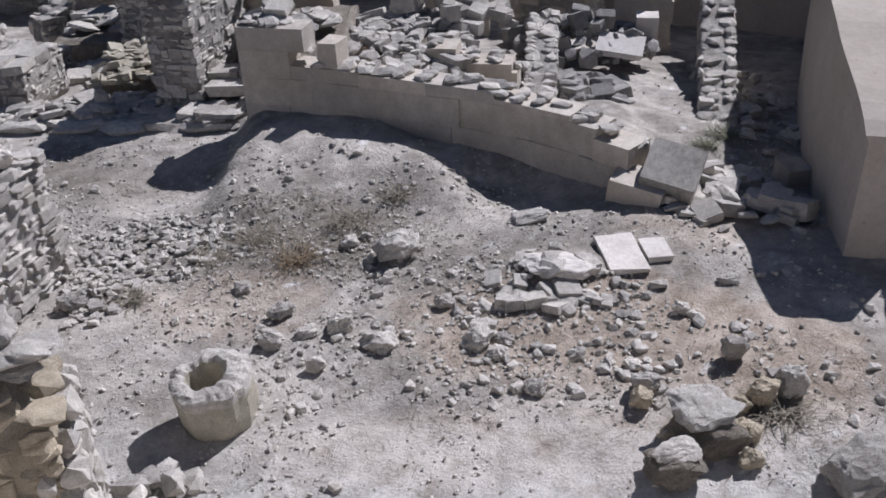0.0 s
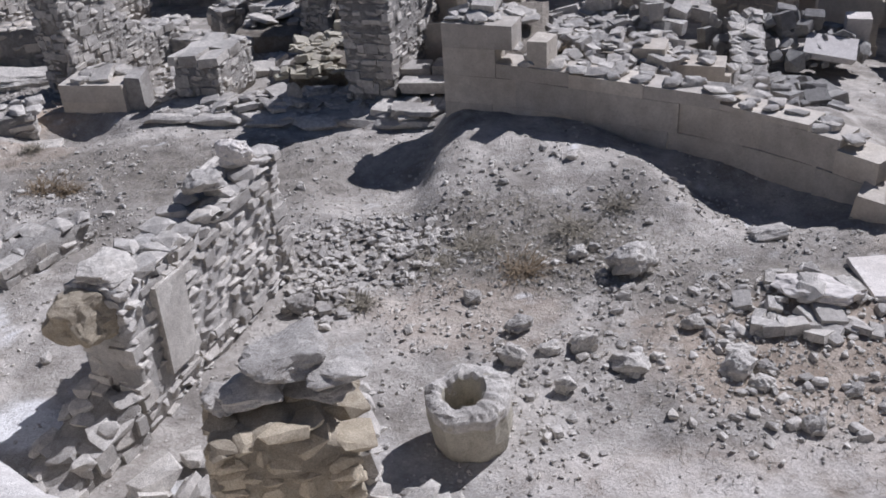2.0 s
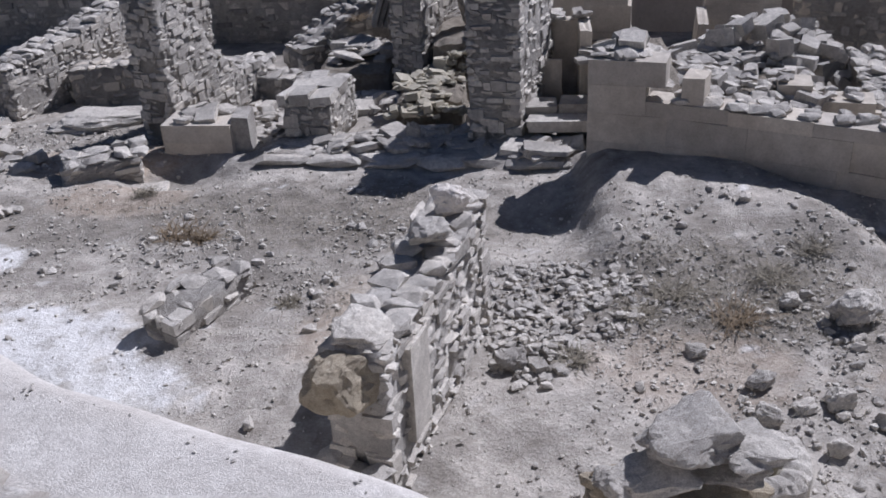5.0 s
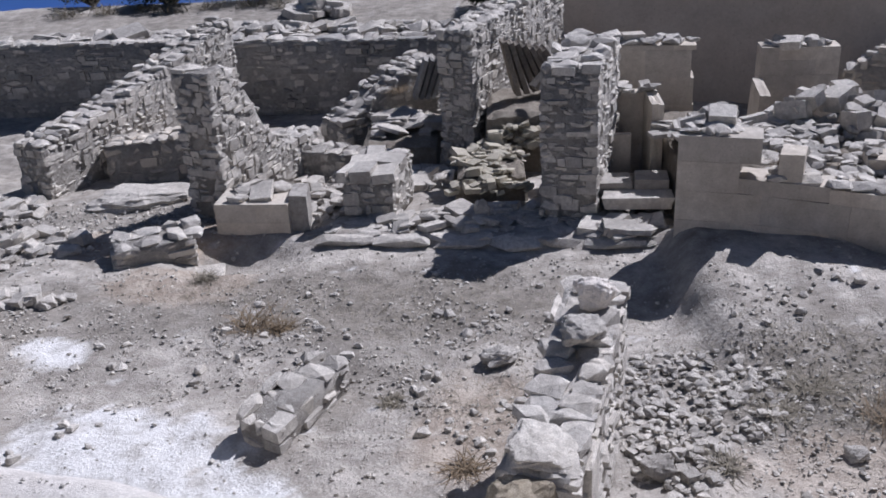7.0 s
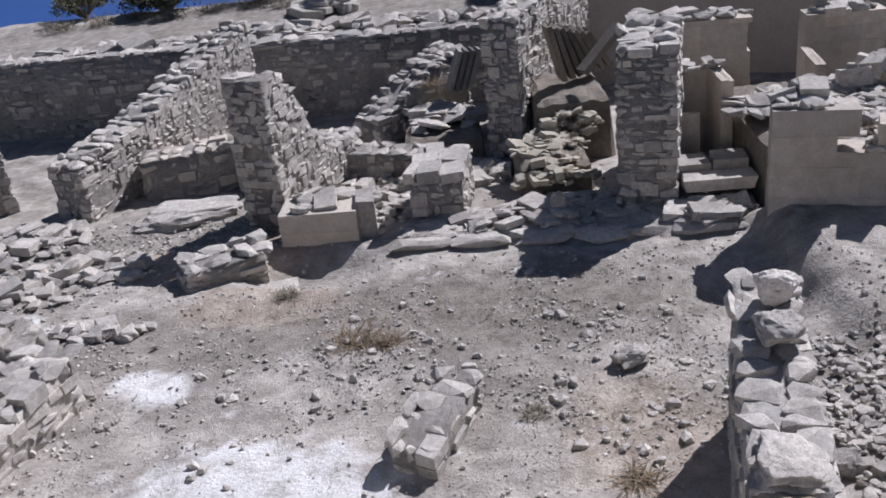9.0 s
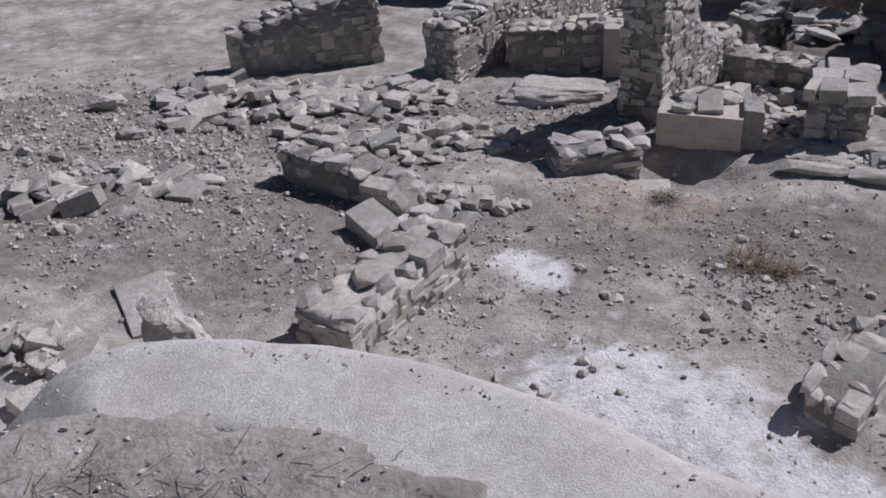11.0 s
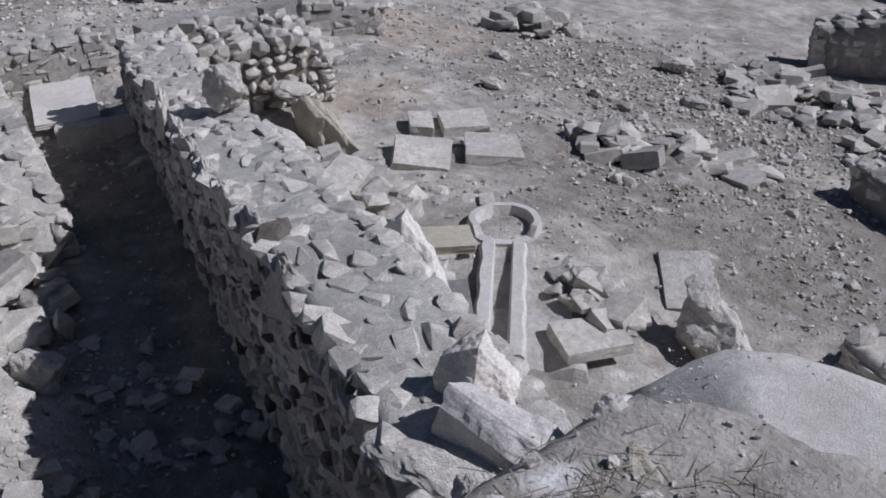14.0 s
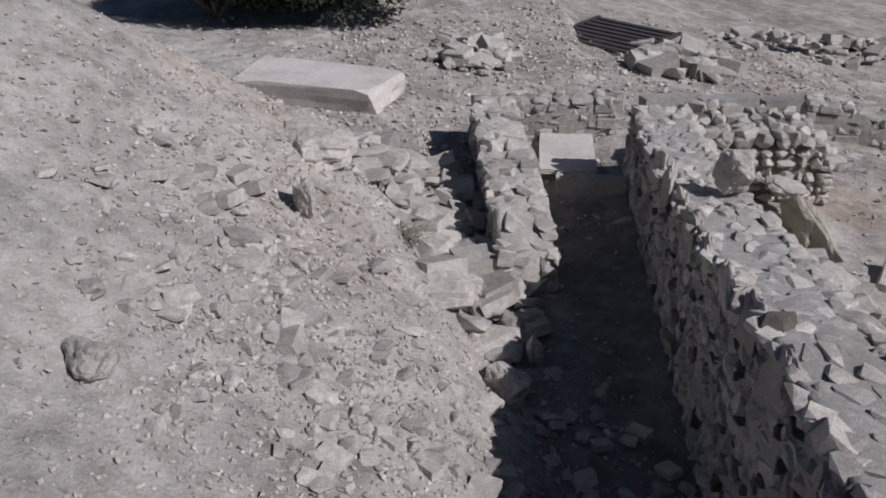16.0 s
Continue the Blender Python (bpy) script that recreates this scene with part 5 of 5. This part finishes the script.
# ---- vegetation ----
def tuft(label, x, y, size, count, mat, seed, name="dry_tuft", flatness=0.5, z=None):
    """Dry stalks springing from one root."""
    r = random.Random(seed)
    vs, fs = [], []
    for _ in range(count):
        a, l = r.uniform(0, 6.28), size * r.uniform(0.4, 1.0)
        up = r.uniform(0.15, 1.0) * (1 - flatness) + 0.1
        d = Vector((math.cos(a), math.sin(a), up)).normalized()
        o = Vector((r.gauss(0, size * 0.25), r.gauss(0, size * 0.25), 0))
        side = Vector((-d.y, d.x, 0)).normalized() * 0.004
        bend = Vector((r.uniform(-0.2, 0.2), r.uniform(-0.2, 0.2), -0.25)) * l
        k = len(vs)
        mid, end = o + d * l * 0.55, o + d * l + bend * 0.5
        vs += [o - side, o + side, mid + side * 0.8, mid - side * 0.8, end]
        fs += [(k, k + 1, k + 2, k + 3), (k + 3, k + 2, k + 4)]
    me = bpy.data.meshes.new(name)
    me.from_pydata(vs, [], fs)
    me.materials.append(mat)
    ob = new(name, me)
    ob.location = (x, y, (gz(x, y) if z is None else z) + 0.005)
    return tagged(ob, label, "dry plant", "dry tufts")


for k, (x, y, s, m) in enumerate(((-5.95, 8.3, 0.34, BROWN_STRAW), (-5.7, 8.25, 0.25, BROWN_STRAW), (-4.05, 6.15, 0.24, BROWN_STRAW), (-6.7, 9.45, 0.2, STRAW), (-4.6, 7.0, 0.16, STRAW), (-2.4, 6.1, 0.18, STRAW), (-4.9, 5.2, 0.14, STRAW), (-1.6, 7.0, 0.3, STRAW), (-1.2, 6.6, 0.34, BROWN_STRAW), (-0.8, 7.2, 0.3, STRAW), (-1.9, 6.7, 0.25, STRAW), (2.05, 4.5, 0.28, STRAW), (-0.4, 7.6, 0.25, STRAW), (3.1, 9.4, 0.3, WEED), (2.8, 9.0, 0.22, WEED), (-13.6, 2.1, 0.25, STRAW), (-0.9, 10.6, 0.3, BROWN_STRAW), (-5.2, 15.0, 0.35, BROWN_STRAW))):
    tuft("dry straggling tuft of brown stalks", x, y, s, 130, m, 300 + k, z=0.38 if y == 10.6 else (0.1 if y == 15.0 else None))


def litter(name, label, zones, mat, seed, length=0.09):
    """Dead stalks lying all over the ground."""
    r = random.Random(seed)
    vs, fs = [], []
    for cx, cy, rx, ry, count in zones:
        for _ in range(count):
            x, y = r.gauss(cx, rx * 0.5), r.gauss(cy, ry * 0.5)
            a, l = r.uniform(0, 6.28), length * r.uniform(0.3, 1.3)
            d = Vector((math.cos(a), math.sin(a), r.uniform(0.0, 0.35)))
            o = Vector((x, y, gz(x, y) + 0.006))
            side = Vector((-d.y, d.x, 0)) * 0.0017
            e = o + d * l
            k = len(vs)
            vs += [o - side, o + side, e + side, e - side]
            fs.append((k, k + 1, k + 2, k + 3))
    me = bpy.data.meshes.new(name)
    me.from_pydata(vs, [], fs)
    me.materials.append(mat)
    tagged(new(name, me), label, "dry grass", kind="stuff")


litter("dry_grass", "dead grass stalks lying on the ground", ((-1.1, 6.95, 1.3, 0.8, 2600), (0.6, 5.7, 1.6, 1.2, 1300), (2.1, 4.6, 0.8, 0.7, 900), (-4.6, 8.6, 1.7, 0.8, 1300), (-7.35, 2.65, 0.8, 0.5, 1700), (-3.9, 7.0, 0.8, 0.6, 500), (-10.5, 7.5, 2.0, 1.4, 900), (-6.5, 9.1, 1.0, 0.5, 400), (-1.5, 7.6, 1.0, 0.25, 500)), STRAW, 320)


def shrub(label, x, y, rx, rz, leaves, seed, z=None, mat=LEAF):
    """A dense low shrub of many small leaves on bare stems."""
    r = random.Random(seed)
    ground0 = gz(x, y) if z is None else z
    holder = tagged(new("shrub"), label, "shrub")
    holder.location = (x, y, ground0)
    for _ in range(9):
        bm = bmesh.new()
        a = r.uniform(0, 6.28)
        tip = Vector((math.cos(a) * rx * 0.6, math.sin(a) * rx * 0.6, rz * r.uniform(0.6, 1.0)))
        got = bmesh.ops.create_cone(bm, segments=5, radius1=0.05, radius2=0.012, depth=tip.length, cap_ends=True)
        q = tip.to_track_quat("Z", "Y").to_matrix().to_4x4()
        bmesh.ops.transform(bm, matrix=Matrix.Translation(tip / 2) @ q, verts=got["verts"])
        part("stem", bm, GREY_WOOD, holder)
    clumps = [(r.uniform(-0.55, 0.55) * rx, r.uniform(-0.55, 0.55) * rx, rz * r.uniform(0.3, 0.9), r.uniform(0.25, 0.42) * rx) for _ in range(16)]
    vs, fs = [], []
    for _ in range(leaves):
        cx, cy, cz, cr = r.choice(clumps)
        v = Vector((r.gauss(0, 1), r.gauss(0, 1), r.gauss(0, 1))).normalized() * cr * r.uniform(0.6, 1.05)
        o = Vector((cx + v.x, cy + v.y, cz + v.z * 0.7))
        if o.z < 0.12 + 0.25 * r.random():
            continue
        s = r.uniform(0.022, 0.06) * (rx / 1.5) ** 0.5
        d = Vector((r.uniform(-1, 1), r.uniform(-1, 1), r.uniform(-0.6, 1))).normalized() * s
        e = d.cross(Vector((r.uniform(-1, 1), r.uniform(-1, 1), 1))).normalized() * s * 0.45
        k = len(vs)
        vs += [o - d, o + e, o + d, o - e]
        fs.append((k, k + 1, k + 2, k + 3))
    me = bpy.data.meshes.new("crown")
    me.from_pydata(vs, [], fs)
    me.materials.append(mat)
    ob = new("crown", me)
    ob.parent = holder


shrub("dark green dense shrub beyond the gravel bank", -22.3, 2.2, 2.2, 1.8, 34000, 331)
shrub("dark green shrub beyond the gravel bank", -22.1, 0.5, 1.9, 1.6, 22000, 332)
shrub("dark green shrub on the skyline", -10.6, 21.5, 1.0, 0.55, 15000, 333)
shrub("low olive shrub on the skyline", -12.4, 21.8, 0.9, 0.45, 8000, 334, None, WEED)
shrub("low olive shrub on the skyline", -8.6, 21.6, 1.1, 0.45, 9000, 335, None, WEED)
shrub("dark shrub on the high ground", -3.8, 19.6, 0.8, 0.5, 8000, 336)
for k in range(7):
    tuft("tall pale dry grass on the skyline", -12.5 + k * 0.75, 20.6 + 0.2 * (k % 3), 0.55, 160, STRAW, 340 + k, flatness=0.0)

# ---- sea and far land ----
bm = bmesh.new()
bmesh.ops.create_grid(bm, x_segments=8, y_segments=8, size=4000)
bm.transform(Matrix.Translation((0, 0, -24)))
tagged(part("water", bm, SEA), "deep blue sea in the distance", "sea", kind="structure")

# ---- loose stones and gravel ----
sr = random.Random(400)
count = 0
ZONES = ((-0.1, 5.6, 1.9, 1.2, 150, 0.04, 0.12), (1.7, 5.2, 1.1, 1.2, 80, 0.04, 0.14), (-0.6, 7.6, 1.3, 0.7, 30, 0.04, 0.1), (-4.6, 8.5, 1.9, 0.9, 40, 0.05, 0.13), (-6.8, 7.4, 1.1, 0.9, 22, 0.05, 0.13), (-10.9, 1.7, 0.9, 0.8, 60, 0.05, 0.15), (-12.0, 0.9, 1.2, 0.8, 60, 0.05, 0.16), (-11.2, 8.6, 2.2, 1.4, 50, 0.06, 0.2), (-1.0, 8.2, 0.9, 0.4, 14, 0.05, 0.12), (-4.0, 6.9, 0.6, 0.9, 26, 0.05, 0.14))
chips = []
for cx, cy, rx, ry, n, lo, hi in ZONES:
    for k in range(n * 2):
        x, y = sr.gauss(cx, rx * 0.55), sr.gauss(cy, ry * 0.55)
        s = lo + (hi - lo) * sr.random() ** 2
        for _ in range(4):
            if noise.noise(Vector((x * 1.3, y * 1.3, 3.0))) > sr.uniform(-0.25, 0.25):
                break
            x, y = sr.gauss(cx, rx * 0.55), sr.gauss(cy, ry * 0.55)
        me = shape(sr.choice(("rock", "slab", "rock")), sr)
        m = placed(x, y, gz(x, y) + s * 0.12, s, s * sr.uniform(0.6, 0.95), s * sr.uniform(0.4, 0.75), sr.uniform(0, 360), sr.uniform(-12, 12), sr.uniform(-12, 12))
        if k < n * 0.5:
            ob = new("loose_stone", me)
            ob.matrix_basis = m
            tagged(ob, "small pale angular stone lying on dusty ground", "stone", "loose stones")
        else:
            chips.append((me, m))
tagged(joined("stone_chips", chips, LIMESTONE_JOINED), "pale broken stones strewn over the ground", "rubble", kind="stuff")

gravel = []
GR = np.random.default_rng(9)
for cx, cy, rx, ry, n, lo, hi in ((-0.3, 6.0, 3.2, 2.4, 17000, 0.012, 0.06), (-5.2, 7.8, 3.6, 2.2, 15000, 0.012, 0.055), (-11.3, 1.4, 1.9, 1.5, 11000, 0.01, 0.06), (-11.0, 8.2, 3.6, 2.6, 14000, 0.015, 0.07), (-7.4, 2.7, 0.8, 0.7, 1800, 0.008, 0.03), (-17.0, 4.0, 3.0, 4.0, 2500, 0.03, 0.1), (3.6, 9.6, 0.9, 2.4, 700, 0.02, 0.07), (-1.6, 7.0, 1.3, 0.6, 1800, 0.015, 0.06), (-13.5, 0.6, 2.2, 1.6, 4500, 0.012, 0.07), (-15.5, 2.2, 2.2, 1.4, 2500, 0.03, 0.12), (-12.5, 10.0, 3.5, 1.8, 4000, 0.03, 0.1), (-18.5, 8.0, 3.0, 3.0, 2500, 0.03, 0.12), (-20.5, 4.0, 2.5, 3.0, 2500, 0.03, 0.12), (-8.5, 11.2, 2.0, 0.8, 1500, 0.02, 0.08), (-5.5, 12.8, 2.0, 1.2, 1500, 0.02, 0.09), (-6.0, 5.6, 1.6, 1.2, 1200, 0.01, 0.04)):
    P = GR.normal((cx, cy), (rx * 0.55, ry * 0.55), (n, 2))
    H = height(P[:, 0], P[:, 1])
    S = lo + (hi - lo) * GR.random(n) ** 3
    for (x, y), z, s in zip(P, H, S):
        if min(((x + 6.45) / 1.1) ** 2 + ((y - 6.4) / 0.7) ** 2, ((x + 7.3) / 0.4) ** 2 + ((y - 7.9) / 0.25) ** 2, ((x + 5.6) / 0.7) ** 2 + ((y - 5.9) / 0.4) ** 2) < 0.8 and sr.random() < 0.85:
            continue
        clump = noise.noise(Vector((x * 1.3, y * 1.3, 3.0))) + 0.5 * noise.noise(Vector((x * 4, y * 4, 7.0)))
        if clump + sr.uniform(-0.3, 0.3) < (-0.18 if s < 0.03 else 0.02) and n > 5000 and cy > 2:
            continue
        gravel.append((shape("pebble", sr), placed(x, y, z + s * 0.15, s, s * sr.uniform(0.6, 1), s * sr.uniform(0.4, 0.8), sr.uniform(0, 360), sr.uniform(-15, 15), 0)))
for _ in range(2600):
    x = sr.uniform(-8.2, -2.4)
    y = float(np.interp(x, EDGE_X, EDGE_Y)) - sr.uniform(0.05, 0.5)
    s = 0.005 + 0.016 * sr.random() ** 3
    gravel.append((shape("pebble", sr), placed(x, y, 2.164 + s * 0.15, s, s * 0.8, s * 0.5, sr.uniform(0, 360))))
tagged(joined("gravel", gravel, LIMESTONE_JOINED), "pale angular gravel strewn over the ground", "gravel", kind="stuff")
